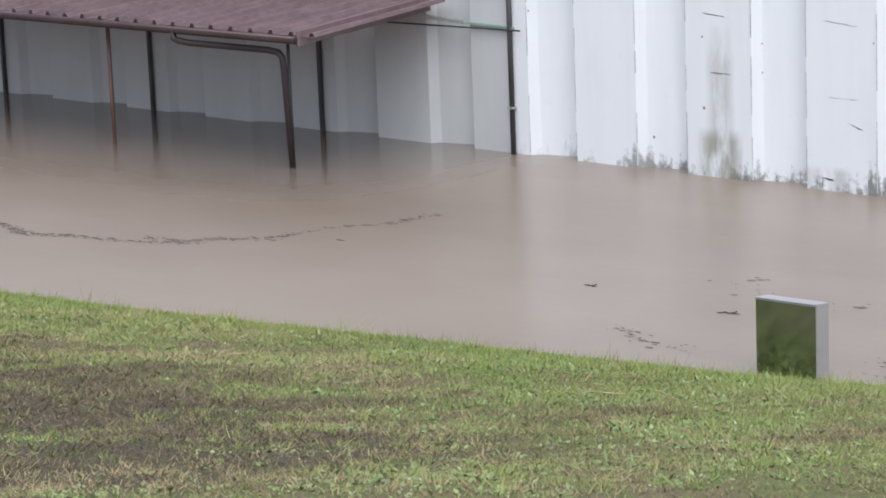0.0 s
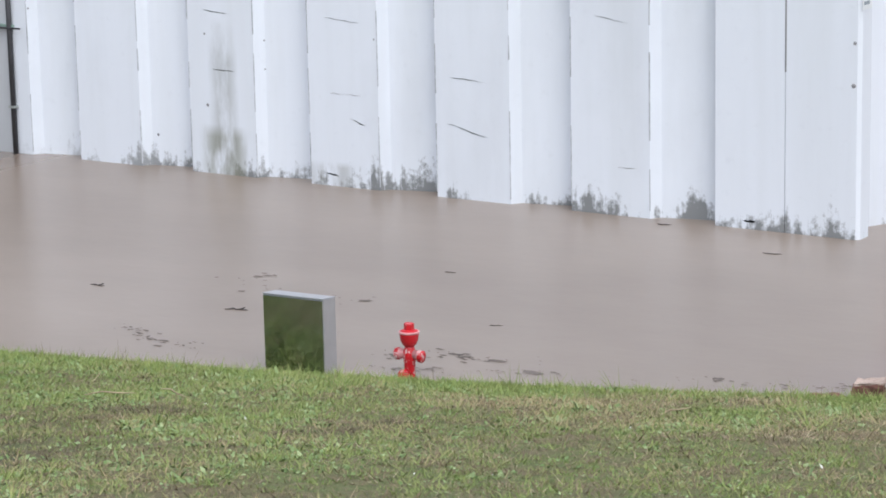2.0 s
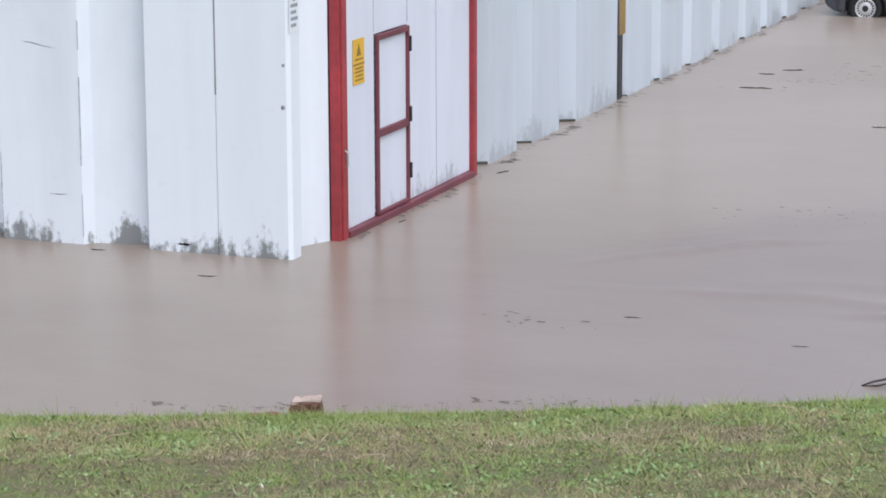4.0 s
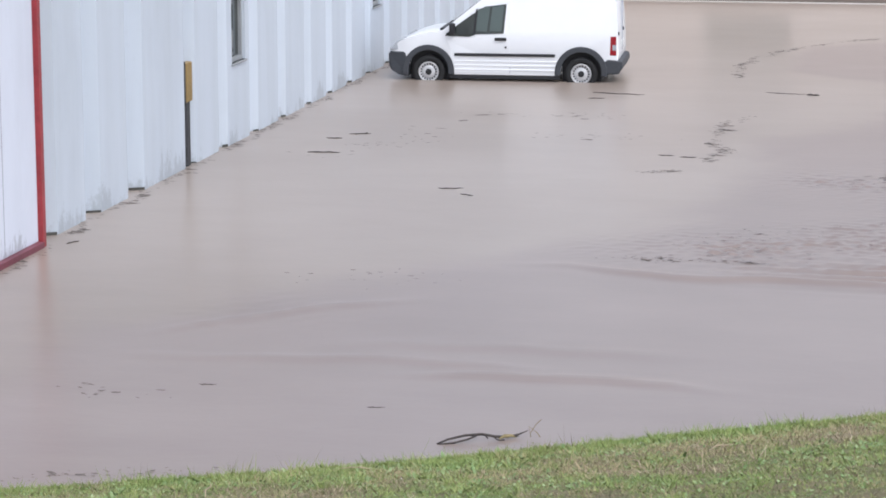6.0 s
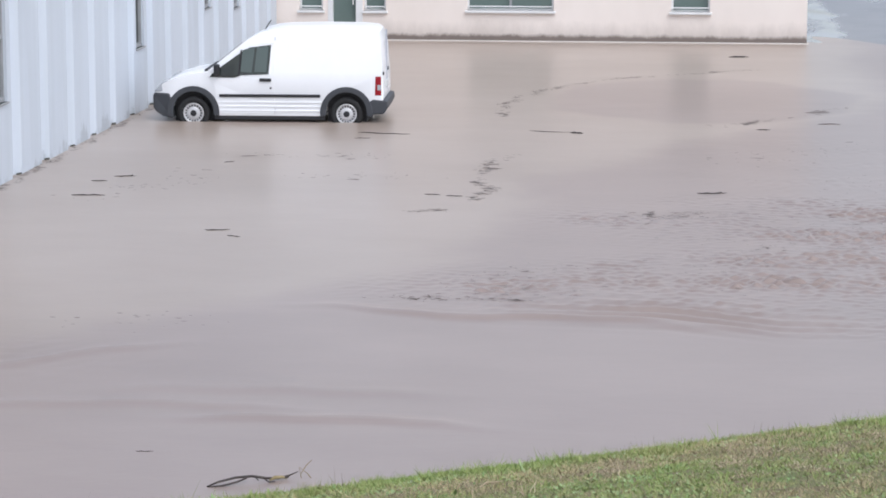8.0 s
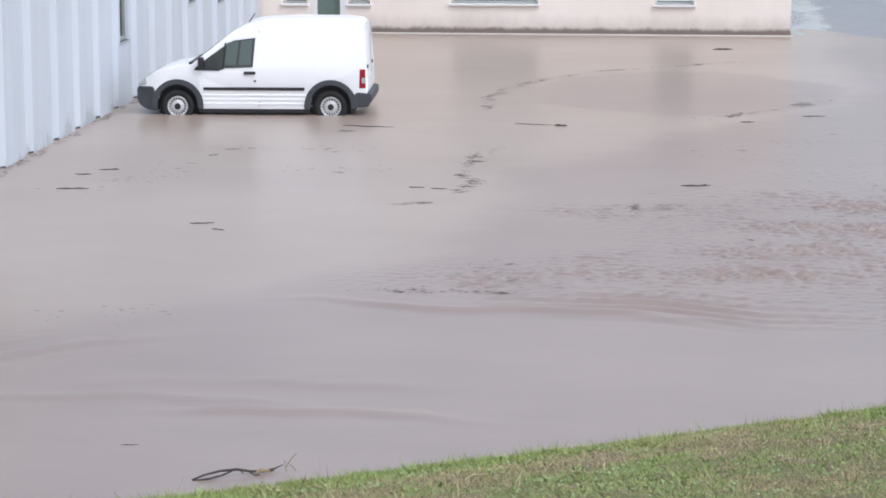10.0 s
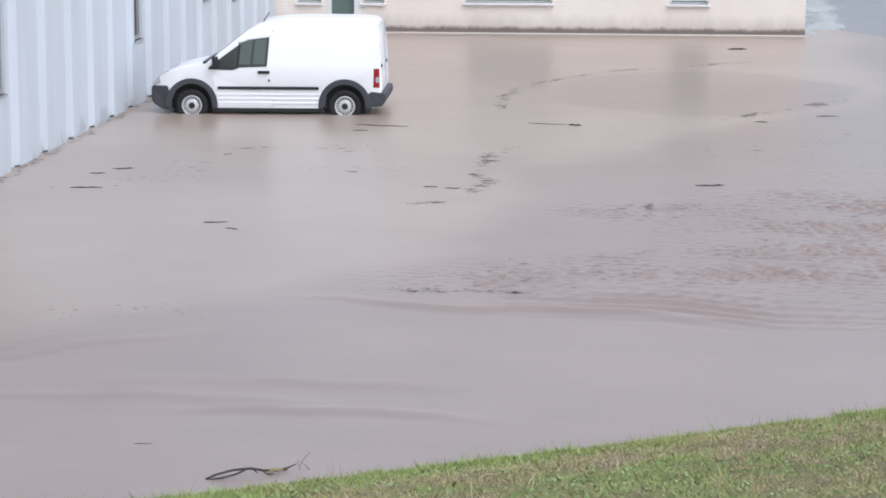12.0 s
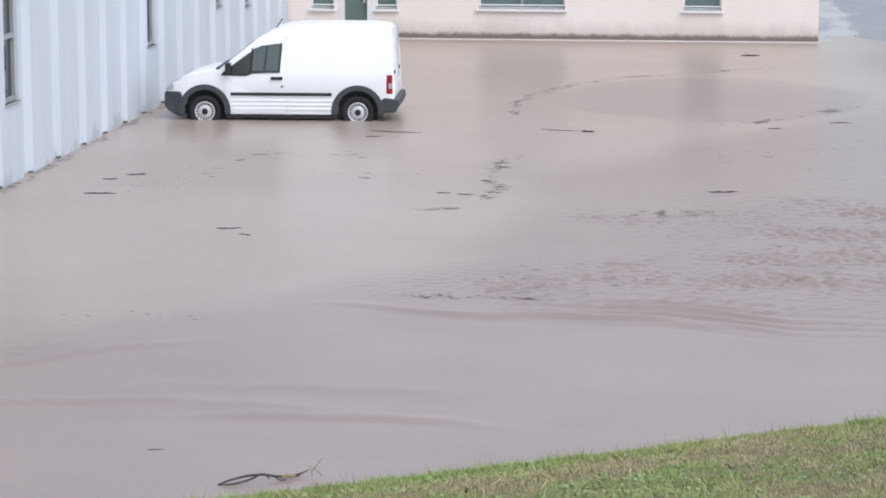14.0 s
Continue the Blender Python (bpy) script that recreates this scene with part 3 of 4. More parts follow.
bm = box(bmesh.new(), -40, SIDE - 0.32, FRONT + 0.32, 66.4, TOP - 0.25, TOP + 0.1)
tagged(part("hall_roof", bm, ROOF_FELT), "flat grey felt roof of the hall", "roof", kind="structure")
bm = box(bmesh.new(), -40.3, -40, FRONT + 0.32, 66.4, FOOT, TOP)
tagged(part("wall_west", bm, WALL_SHADED), "white painted rear hall wall", "wall", kind="structure")
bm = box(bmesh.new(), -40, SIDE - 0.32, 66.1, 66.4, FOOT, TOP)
tagged(part("wall_north", bm, WALL_SHADED), "white painted end wall of the hall", "wall", kind="structure")
bm = box(bmesh.new(), -39.9, SIDE - 0.4, FRONT + 0.4, 66.0, -0.14, -0.1)
tagged(part("floor", bm, DARK_ROOM), "dark concrete floor inside the hall", "floor", kind="structure")

# ---- the big door with its wicket ----
DX = -11.07
door = thing("door_1", pose(DX, 0, 0), "white sheet gate with a red frame and wicket", "gate", kind="structure")
H_DOOR = 4.3
part("lintel", box(bmesh.new(), -0.35, -0.13, 26.0, 30.75, H_DOOR + 0.14, TOP), WALL_SHADED, door, "white wall above the gate")
for a, b, z0, z1, d in ((26.3, 26.36, FOOT, H_DOOR, -0.005), (26.362, 26.51, FOOT, H_DOOR, 0.012), (30.6, 30.73, FOOT, H_DOOR, 0.015), (26.3, 30.72, H_DOOR, H_DOOR + 0.14, 0.05)):
    soften(part("frame_bar", box(bmesh.new(), -0.12, d, a, b, z0, z1), RED, door), 0.012)
soften(part("sill_bar", box(bmesh.new(), -0.1, 0.035, 26.52, 30.6, FOOT, 0.075), RED_DULL, door), 0.012)
edges = [26.52, 27.43, 28.46, 29.42, 30.6]
for a, b in zip(edges, edges[1:]):
    bm = bmesh.new()
    if a == 27.43:
        box(bm, -0.1, -0.045, a, b, 2.17, H_DOOR)
    else:
        box(bm, -0.1, -0.045, a + 0.004, b - 0.004, 0.076, H_DOOR)
    soften(part("sheet", bm, DOOR_WHITE, door), 0.006)
for y in (27.42, 28.47, 29.42):
    part("seam", box(bmesh.new(), -0.05, -0.041, y - 0.006, y + 0.006, 0.1 if y not in (27.42, 28.47) else 2.2, H_DOOR), SEAM, door)
wicket = part("wicket", box(bmesh.new(), -0.09, -0.04, 27.45, 28.44, 0.12, 2.15), DOOR_WHITE, door, "white wicket leaf in the gate")
for a, b, z0, z1 in ((27.45, 27.495, 0.08, 2.16), (28.4, 28.445, 0.08, 2.16), (27.495, 28.4, 2.095, 2.16), (27.495, 28.4, 0.98, 1.07), (27.495, 28.4, 0.08, 0.12)):
    soften(part("wicket_bar", box(bmesh.new(), -0.06, 0.0, a, b, z0, z1), RED_DULL, wicket), 0.008)
for z in (0.45, 1.12, 1.95):
    part("hinge", tube(bmesh.new(), [(0.012, 28.43, z - 0.09), (0.012, 28.43, z + 0.09)], 0.018, 8), VAN_BLACK, wicket)
part("handle", tube(bmesh.new(), [(0.005, 26.43, 0.82), (0.04, 26.43, 0.84), (0.04, 26.43, 0.98), (0.005, 26.43, 1.0)], 0.012, 8), GALV, door)

sign = thing("warning_sign", pose(DX - 0.04, 26.79, 1.67), "yellow warning sign with black print on the gate", "sign")
part("board", box(bmesh.new(), 0, 0.006, 0, 0.33, 0, 0.51), YELLOW, sign)
for z0, z1, a, b in ((0.215, 0.235, 0.0, 0.33), (0.17, 0.19, 0.05, 0.28), (0.13, 0.15, 0.04, 0.29), (0.085, 0.105, 0.06, 0.27), (0.04, 0.06, 0.05, 0.28), (0.27, 0.29, 0.05, 0.28)):
    part("print_bar", box(bmesh.new(), 0.006, 0.009, a, b, z0, z1), INK, sign)
bm = prism(bmesh.new(), [(0.1, 0.32), (0.23, 0.32), (0.165, 0.46)], 0.006, 0.009, "x")
part("triangle", bm, INK, sign)

sign = thing("notice_sign", pose(SIDE + 0.002, 25.24, 2.45), "small white notice with grey print on the corner", "sign")
part("board", box(bmesh.new(), 0, 0.006, -0.02, 0.22, 0, 0.5), SIGN_WHITE, sign)
part("round_symbol", lathe(bmesh.new(), [(0.075, 0.0), (0.075, 0.003)], pose(0.0062, 0.1, 0.4, 0, 90, 0), 16), RED, sign, "round red symbol")
for k in range(4):
    part("print_bar", box(bmesh.new(), 0.006, 0.009, 0.01, 0.15 + 0.04 * (k % 2), 0.05 + 0.07 * k, 0.085 + 0.07 * k), PRINT_GREY, sign)

meter = thing("meter_case", pose(SIDE - 0.11, 37.52, 0), "ochre meter case on a dark pipe by the wall", "meter box")
soften(part("case", box(bmesh.new(), 0, 0.1, -0.15, 0.15, 0.96, 1.55), OCHRE, meter), 0.015)
part("case_side", box(bmesh.new(), 0, 0.1, -0.23, -0.203, 0.96, 1.58), PIPE_DARK, meter)
part("pipe", tube(bmesh.new(), [(0.05, -0.1, -0.2), (0.05, -0.1, 0.96)], 0.05, 10), PIPE_DARK, meter)
part("pipe", tube(bmesh.new(), [(0.05, 0.04, -0.2), (0.05, 0.04, 0.96)], 0.035, 10), PIPE_DARK, meter)

# ---- the cream building at the yard's end ----
EX0, EX1, EY = -11.42, 2.27, 66.55
OPEN = [(-10.61, -10.0, 0.75, 2.1), (-9.81, -9.08, 0.1, 2.3), (-8.94, -8.38, 0.75, 2.1), (-6.3, -4.1, 0.78, 2.1), (-1.13, -0.16, 0.78, 2.1)]
annex = thing("office_building", pose(0, EY, 0), "cream plastered building, mouldy at its foot", "building")
xs = sorted({EX0, EX1, *(v for o in OPEN for v in o[:2])})
zs = sorted({FOOT, 5.2, *(v for o in OPEN for v in o[2:])})
solid = {(i, j): not any(o[0] <= (xs[i] + xs[i + 1]) / 2 <= o[1] and o[2] <= (zs[j] + zs[j + 1]) / 2 <= o[3] for o in OPEN) for i in range(len(xs) - 1) for j in range(len(zs) - 1)}
bm = bmesh.new()
for (i, j), full in solid.items():
    if full:
        box(bm, xs[i], xs[i + 1], 0, 0.3, zs[j], zs[j + 1])
bmesh.ops.remove_doubles(bm, verts=bm.verts, dist=1e-4)
centre = {}
for f in bm.faces:
    centre.setdefault(tuple(round(c, 3) for c in f.calc_center_median()), []).append(f)
bmesh.ops.delete(bm, geom=[f for fs in centre.values() if len(fs) > 1 for f in fs], context="FACES_ONLY")
part("wall", bm, CREAM, annex)
part("side_wall", box(bmesh.new(), EX1 - 0.3, EX1, 0.302, 9.0, FOOT, 5.2), CREAM, annex)
part("back_wall", box(bmesh.new(), EX0, EX1 - 0.302, 8.7, 9.0, FOOT, 5.2), CREAM, annex)
part("side_wall", box(bmesh.new(), EX0, EX0 + 0.3, 0.302, 8.698, FOOT, 5.2), CREAM, annex)
part("roof", box(bmesh.new(), EX0 - 0.2, EX1 + 0.3, -0.35, 9.2, 5.2, 5.45), ROOF_FELT, annex)
soften(part("plinth", box(bmesh.new(), EX0, EX1 + 0.04, -0.07, -0.002, FOOT, 0.025), PLINTH, annex, "pale plinth strip at the waterline"), 0.008)
for x0, x1, z0, z1 in OPEN:
    if z0 < 0.5:
        leaf = part("door", box(bmesh.new(), x0 + 0.07, x1 - 0.07, 0.09, 0.1, z0, z1), GLASS_GREEN, annex, "green glass door with pale frame")
        for a, b, c, d in ((x0 - 0.06, x0 + 0.07, z0, z1), (x1 - 0.07, x1 + 0.1, z0, z1), (x0 + 0.07, x1 - 0.07, z1 - 0.08, z1)):
            part("frame", box(bmesh.new(), a, b, -0.02, 0.12, c, d), FRAME_WHITE, leaf)
        part("handle", tube(bmesh.new(), [(x1 - 0.15, 0.06, 0.9), (x1 - 0.15, 0.06, 1.5)], 0.02, 8), FRAME_WHITE, leaf)
        continue
    win = part("window", box(bmesh.new(), x0 + 0.05, x1 - 0.05, 0.14, 0.15, z0 + 0.05, z1 - 0.05), GLASS_GREEN, annex, "green-tinted window with pale blinds")
    for a, b, c, d in ((x0, x0 + 0.05, z0, z1), (x1 - 0.05, x1, z0, z1), (x0 + 0.05, x1 - 0.05, z0, z0 + 0.05), (x0 + 0.05, x1 - 0.05, z1 - 0.05, z1)):
        part("frame", box(bmesh.new(), a, b, 0.1, 0.18, c, d), FRAME_WHITE, win)
    if x1 - x0 > 1:
        part("frame", box(bmesh.new(), (x0 + x1) / 2 - 0.03, (x0 + x1) / 2 + 0.03, 0.1, 0.135, z0 + 0.05, z1 - 0.05), FRAME_GREY, win)
    soften(part("sill", box(bmesh.new(), x0 - 0.05, x1 + 0.05, -0.08, 0.1, z0 - 0.06, z0), FRAME_WHITE, win), 0.008)
    part("guard_rail", box(bmesh.new(), x0, x1, 0.02, 0.05, z0 + 0.09, z0 + 0.12), FRAME_WHITE, win)
pipe = thing("downpipe", pose(SIDE - 0.12, EY - 0.1, 0), "grey downpipe in the corner of two buildings", "downpipe")
smooth(part("pipe", tube(bmesh.new(), [(0, 0, -0.15), (0, 0, 5.1)], 0.05, 10), PIPE_DARK, pipe))

# ---- the lean-to canopy ----
RX0, RX1, RY0, RY1 = -37.6, -24.45, 22.75, 25.17
RZ0, RZ1 = 1.76, 1.95


def roof_z(y):
    return RZ0 + (RZ1 - RZ0) * (y - RY0) / (RY1 - RY0)


canopy = thing("lean_to_canopy", pose(0, 0, 0), "low brown sheet-metal canopy against the white hall", "canopy")
bm = bmesh.new()
step, prof = 0.385, []
x = RX0
while x < RX1 - 0.05:
    prof += [(x, 0.0), (x + 0.27, 0.0), (x + 0.295, 0.05), (x + 0.345, 0.05), (x + 0.37, 0.0)]
    x += step
prof.append((RX1, 0.0))
rows = []
for y in (RY0, RY1):
    rows.append([bm.verts.new((px, y, roof_z(y) + pz)) for px, pz in prof])
for a, b, c, d in zip(rows[0], rows[0][1:], rows[1][1:], rows[1]):
    bm.faces.new((a, b, c, d))
bmesh.ops.solidify(bm, geom=bm.faces[:], thickness=-0.006)
part("sheet", bm, SHEET, canopy)
bm = bmesh.new()
prism(bm, [(RY0 - 0.03, roof_z(RY0) - 0.13), (RY1, roof_z(RY1) - 0.13), (RY1, roof_z(RY1) + 0.062), (RY0 - 0.03, roof_z(RY0) + 0.062)], RX1 + 0.002, RX1 + 0.03, "x")
part("end_trim", bm, SHEET_EDGE, canopy)
bm = bmesh.new()
arc = [(RY0 - 0.02 - 0.055 + 0.06 * math.cos(a), RZ0 - 0.02 + 0.065 * math.sin(a)) for a in (math.pi + math.pi * k / 8 for k in range(9))]
prism(bm, arc + [(p[0] * 0.985 + (RY0 - 0.075) * 0.015, RZ0 + 0.0) for p in (arc[-1], arc[0])], RX0, RX1 + 0.02, "x")
smooth(part("gutter", bm, PIPE_GUTTER, canopy, "dark brown eaves gutter"))
part("front_beam", box(bmesh.new(), RX0, RX1, RY0 + 0.1, RY0 + 0.16, RZ0 - 0.13, RZ0 - 0.012), PIPE_BROWN, canopy)
part("wall_beam", box(bmesh.new(), RX0, RX1, RY1 - 0.06, RY1 - 0.01, RZ1 - 0.13, RZ1 - 0.012), PIPE_BROWN, canopy)
for x, y, r, mat in ((-24.87, 22.96, 0.022, PIPE_DARK), (-28.58, 23.0, 0.03, PIPE_RUST), (-32.4, 23.0, 0.035, PIPE_RUST)):
    smooth(part("post", tube(bmesh.new(), [(x, y, -0.15), (x, y, RZ0 - 0.02)], r, 10), mat, canopy))
for x in (-26.63, -30.31, -33.95):
    part("wall_post", box(bmesh.new(), x - 0.025, x + 0.025, FRONT - 0.07, FRONT - 0.01, -0.15, RZ1 - 0.13), PIPE_DARK, canopy)
smooth(part("downpipe", tube(bmesh.new(), [(-26.8, RY0 - 0.075, 1.72), (-26.8, RY0 - 0.07, 1.6), (-26.7, RY0 - 0.06, 1.57), (-26.5, RY0 - 0.05, 1.555), (-25.1, 22.83, 1.53), (-24.95, 22.85, 1.51), (-24.88, 22.86, 1.45), (-24.87, 22.87, 1.3), (-24.8, 22.88, -0.15)], 0.045, 12), PIPE_BROWN, canopy))

bar = thing("wall_bar", pose(0, FRONT, 0), "pale corroded metal bar fixed along the wall", "metal bar")
for name, x0, z0, x1, z1, thick, mat, label in (("bar", -25.6, 1.79, -23.85, 1.69, 0.05, GALV, "galvanised bar"), ("bar", -23.84, 1.69, -22.95, 1.66, 0.028, GREENISH, "green corroded bar")):
    bm = prism(bmesh.new(), [(x0, z0 - thick / 2), (x1, z1 - thick / 2), (x1, z1 + thick / 2), (x0, z0 + thick / 2)], -0.05, -0.004, "y")
    part(name, bm, mat, bar, label)
part("rod", tube(bmesh.new(), [(-25.6, -0.07, 1.62), (-22.8, -0.07, 1.64)], 0.012, 8), PIPE_DARK, bar)
drain = thing("drain_pipe", pose(-23.0, FRONT - 0.045, 0), "dark narrow drain pipe down the white wall", "drain pipe")
smooth(part("pipe", tube(bmesh.new(), [(0, 0, -0.15), (0, 0, 3.2)], 0.035, 10), PIPE_DARK, drain))
for z in (0.6, 2.2):
    part("clip", box(bmesh.new(), -0.05, 0.05, -0.045, 0.04, z, z + 0.03), GALV, drain)

# ---- the white van ----
VAN = pose(-10.6, 48.72, -0.15, 0, 0, 2.6)
VW, GZ = 1.78, 0.15
van = thing("delivery_van", VAN, "white high-roof panel van standing in flood water", "van")


def lean(z):
    """How far the van's flank leans in at a height over the road."""
    h = z - GZ
    return 0.0 if h < 0.95 else 0.115 * (h - 0.95) + 0.07 * max(0.0, h - 1.45)


def arch(cx, r, cz, a0=180, a1=0, n=12):
    return [(cx + r * math.cos(radians(a0 + (a1 - a0) * k / n)), cz + r * math.sin(radians(a0 + (a1 - a0) * k / n))) for k in range(n + 1)]


def up(points):
    return [(u, z + GZ) for u, z in points]


WF, WR, WZ, RT = 0.78, 3.69, 0.16, 0.31
low = [(0.1, 0.2), (0.36, 0.14)] + arch(WF, 0.39, WZ + 0.05)[0:] + [(1.2, 0.12), (3.27, 0.12)] + arch(WR, 0.39, WZ + 0.05) + [(4.16, 0.18), (4.36, 0.22)]
top = [(4.39, 0.55), (4.37, 1.1), (4.33, 1.5), (4.27, 1.68), (4.18, 1.745), (3.9, 1.77), (3.1, 1.775), (2.5, 1.762), (2.25, 1.735), (2.05, 1.685), (1.82, 1.56), (1.72, 1.485), (1.05, 0.955), (0.65, 0.895), (0.36, 0.8), (0.2, 0.72), (0.06, 0.55), (0.04, 0.4)]
bm = prism(bmesh.new(), up(low + top), 0.0, VW, "y")
for cut in (0.55, 0.95, 1.2, 1.45, 1.65, 1.8):
    bmesh.ops.bisect_plane(bm, geom=bm.verts[:] + bm.edges[:] + bm.faces[:], plane_co=(0, 0, cut + GZ), plane_no=(0, 0, 1))
bmesh.ops.bisect_plane(bm, geom=bm.verts[:] + bm.edges[:] + bm.faces[:], plane_co=(0.45, 0, 0), plane_no=(1, 0, 0))
for v in bm.verts:
    d = lean(v.co.z)
    nose = max(0.0, 0.45 - v.co.x) ** 2 * 0.55
    v.co.y += (d + nose) if v.co.y < VW / 2 else -(d + nose)
body = soften(part("body", bm, VAN_WHITE, van), 0.05, 3)
smooth(body)


def on_side(name, outline, thick, material, parent, label="", proud=0.0, far=False, bevel=0.0):
    """A flat piece of the given (u, z) outline lying on the van's flank."""
    bm = prism(bmesh.new(), up(outline), -thick, 0.012, "y")
    for v in bm.verts:
        v.co.y += lean(v.co.z) - proud
        if far:
            v.co.y = VW - v.co.y
    ob = part(name, bm, material, parent, label)
    return soften(ob, bevel) if bevel else ob


for far in (False, True):
    pane = [(1.1, 0.85), (1.13, 0.9), (1.35, 1.07), (1.63, 1.27), (1.86, 1.41), (2.27, 1.46), (2.22, 0.91), (1.69, 0.89), (1.57, 0.84)]
    door = on_side("door", [(1.2, 0.16), (2.33, 0.16), (2.335, 1.0), (2.32, 1.515), (1.87, 1.48), (1.62, 1.31), (1.07, 0.86), (1.2, 0.62)], 0.006, VAN_WHITE, van, far=far, bevel=0.004)
    on_side("side_window", pane, 0.004, GLASS_DARK, door, "dark tinted side window", 0.006, far)
    on_side("see_through_patch", [(1.69, 0.95), (1.73, 1.36), (1.9, 1.41), (1.96, 1.41), (1.9, 0.94)], 0.002, GLASS_SEE, door, "", 0.011, far)
    on_side("see_through_patch", [(1.95, 0.95), (2.0, 1.41), (2.22, 1.43), (2.18, 0.95)], 0.002, GLASS_SEE, door, "", 0.011, far)
    on_side("window_bar", [(1.63, 0.86), (1.69, 1.36), (1.72, 1.37), (1.67, 0.88)], 0.004, VAN_BLACK, door, "", 0.012, far)
    on_side("handle", [(2.05, 0.775), (2.27, 0.775), (2.27, 0.83), (2.05, 0.83)], 0.03, VAN_BLACK, door, "black door handle", 0.006, far, 0.01)
    on_side("lock", [(2.24, 0.63), (2.275, 0.63), (2.275, 0.665), (2.24, 0.665)], 0.004, VAN_BLACK, door, "", 0.006, far)
    on_side("rub_strip", [(1.28, 0.475), (3.2, 0.475), (3.2, 0.53), (1.28, 0.53)], 0.03, VAN_BLACK, van, "black side rubbing strip", 0.0, far, 0.01)
    for z in (0.2, 0.28, 0.36):
        on_side("side_ridge", [(1.25, z), (3.25, z), (3.25, z + 0.035), (1.25, z + 0.035)], 0.013, VAN_WHITE, van, "", 0.0, far, 0.006)
    on_side("seam", [(2.33, 0.16), (2.342, 0.16), (2.347, 1.6), (2.333, 1.6)], 0.0075, SEAM, van, "", 0.0, far)
    on_side("sill", [(1.19, 0.05), (3.29, 0.05), (3.29, 0.122), (1.19, 0.122)], 0.004, VAN_BLACK, van, "", -0.008, far)
    for cx, name in ((WF, "front"), (WR, "rear")):
        ring = arch(cx, 0.5, WZ + 0.02, 188, -8, 18) + arch(cx, 0.385, WZ + 0.03, -8, 188, 18)
        on_side("wheel_arch", ring, 0.025, VAN_GREY, van, "grey plastic wheel arch", 0.0, far, 0.012)
    on_side("tail_lamp", [(4.23, 0.52), (4.355, 0.52), (4.35, 0.88), (4.24, 0.88)], 0.006, LAMP_RED, van, "red tail lamp", 0.0, far, 0.01)
    on_side("reflector", [(4.28, 0.62), (4.35, 0.62), (4.35, 0.72), (4.28, 0.72)], 0.004, LAMP_CLEAR, van, "", 0.006, far)
    y0 = VW + 0.02 if far else -0.17
    mirror = part("mirror", box(bmesh.new(), 1.2, 1.3, y0, y0 + 0.16, 0.9 + GZ, 1.1 + GZ, 0.02), VAN_BLACK, van, "black wing mirror")
    nose_y = (0.09, 0.36) if not far else (VW - 0.36, VW - 0.09)
    bm = prism(bmesh.new(), up([(0.02, 0.56), (0.28, 0.57), (0.33, 0.74), (0.3, 0.8), (0.2, 0.76)]), nose_y[0] - (0.045 if not far else -0.045), nose_y[1], "y")
    soften(part("headlight", bm, LAMP_CLEAR, van, "clear headlight"), 0.02)

bm = prism(bmesh.new(), up([(0.0, 0.27), (0.05, 0.18), (0.2, 0.1), (0.4, 0.06), (0.4, 0.3), (0.33, 0.54), (0.03, 0.55), (0.0, 0.48)]), 0.03, VW - 0.03, "y")
for v in bm.verts:
    if v.co.x < 0.2:
        v.co.y += 0.05 if v.co.y < VW / 2 else -0.05
    else:
        v.co.y += -0.05 if v.co.y < VW / 2 else 0.05
soften(part("front_bumper", bm, VAN_GREY, van, "grey plastic front bumper"), 0.04, 3)
bm = prism(bmesh.new(), up([(4.1, 0.15), (4.4, 0.17), (4.47, 0.3), (4.46, 0.42), (4.2, 0.45), (4.12, 0.4)]), -0.015, VW + 0.015, "y")
soften(part("rear_bumper", bm, VAN_GREY, van, "grey plastic rear bumper"), 0.03, 3)
bm = bmesh.new()
w0, w1 = Vector((1.1, 0, 0.99 + GZ)), Vector((1.68, 0, 1.455 + GZ))
corner = [bm.verts.new((p.x - 0.012, y, p.z + 0.012)) for p, y in ((w0, 0.12), (w0, VW - 0.12), (w1, VW - 0.19), (w1, 0.19))]
bm.faces.new(corner)
bmesh.ops.solidify(bm, geom=bm.faces[:], thickness=0.012)
part("windscreen", bm, GLASS_DARK, van, "dark sloping windscreen")
part("wiper_panel", box(bmesh.new(), 0.99, 1.13, 0.1, VW - 0.1, 0.945 + GZ, 0.99 + GZ, 0.01), VAN_BLACK, van)
part("aerial", tube(bmesh.new(), [(2.0, VW / 2, 1.6 + GZ), (2.17, VW / 2, 1.86 + GZ)], 0.012, 6), VAN_BLACK, van)
part("number_plate", box(bmesh.new(), 4.385, 4.395, 0.62, 1.16, 0.62 + GZ, 0.74 + GZ), PLATE, van, "pale blank number plate")
for y in (0.35, VW - 0.35):
    part("rear_hinge", box(bmesh.new(), 4.36, 4.4, y - 0.3, y - 0.22, 0.9 + GZ, 0.96 + GZ), VAN_BLACK, van)
part("rear_seam", box(bmesh.new(), 4.36, 4.398, VW / 2 - 0.005, VW / 2 + 0.005, 0.55 + GZ, 1.7 + GZ), SEAM, van)

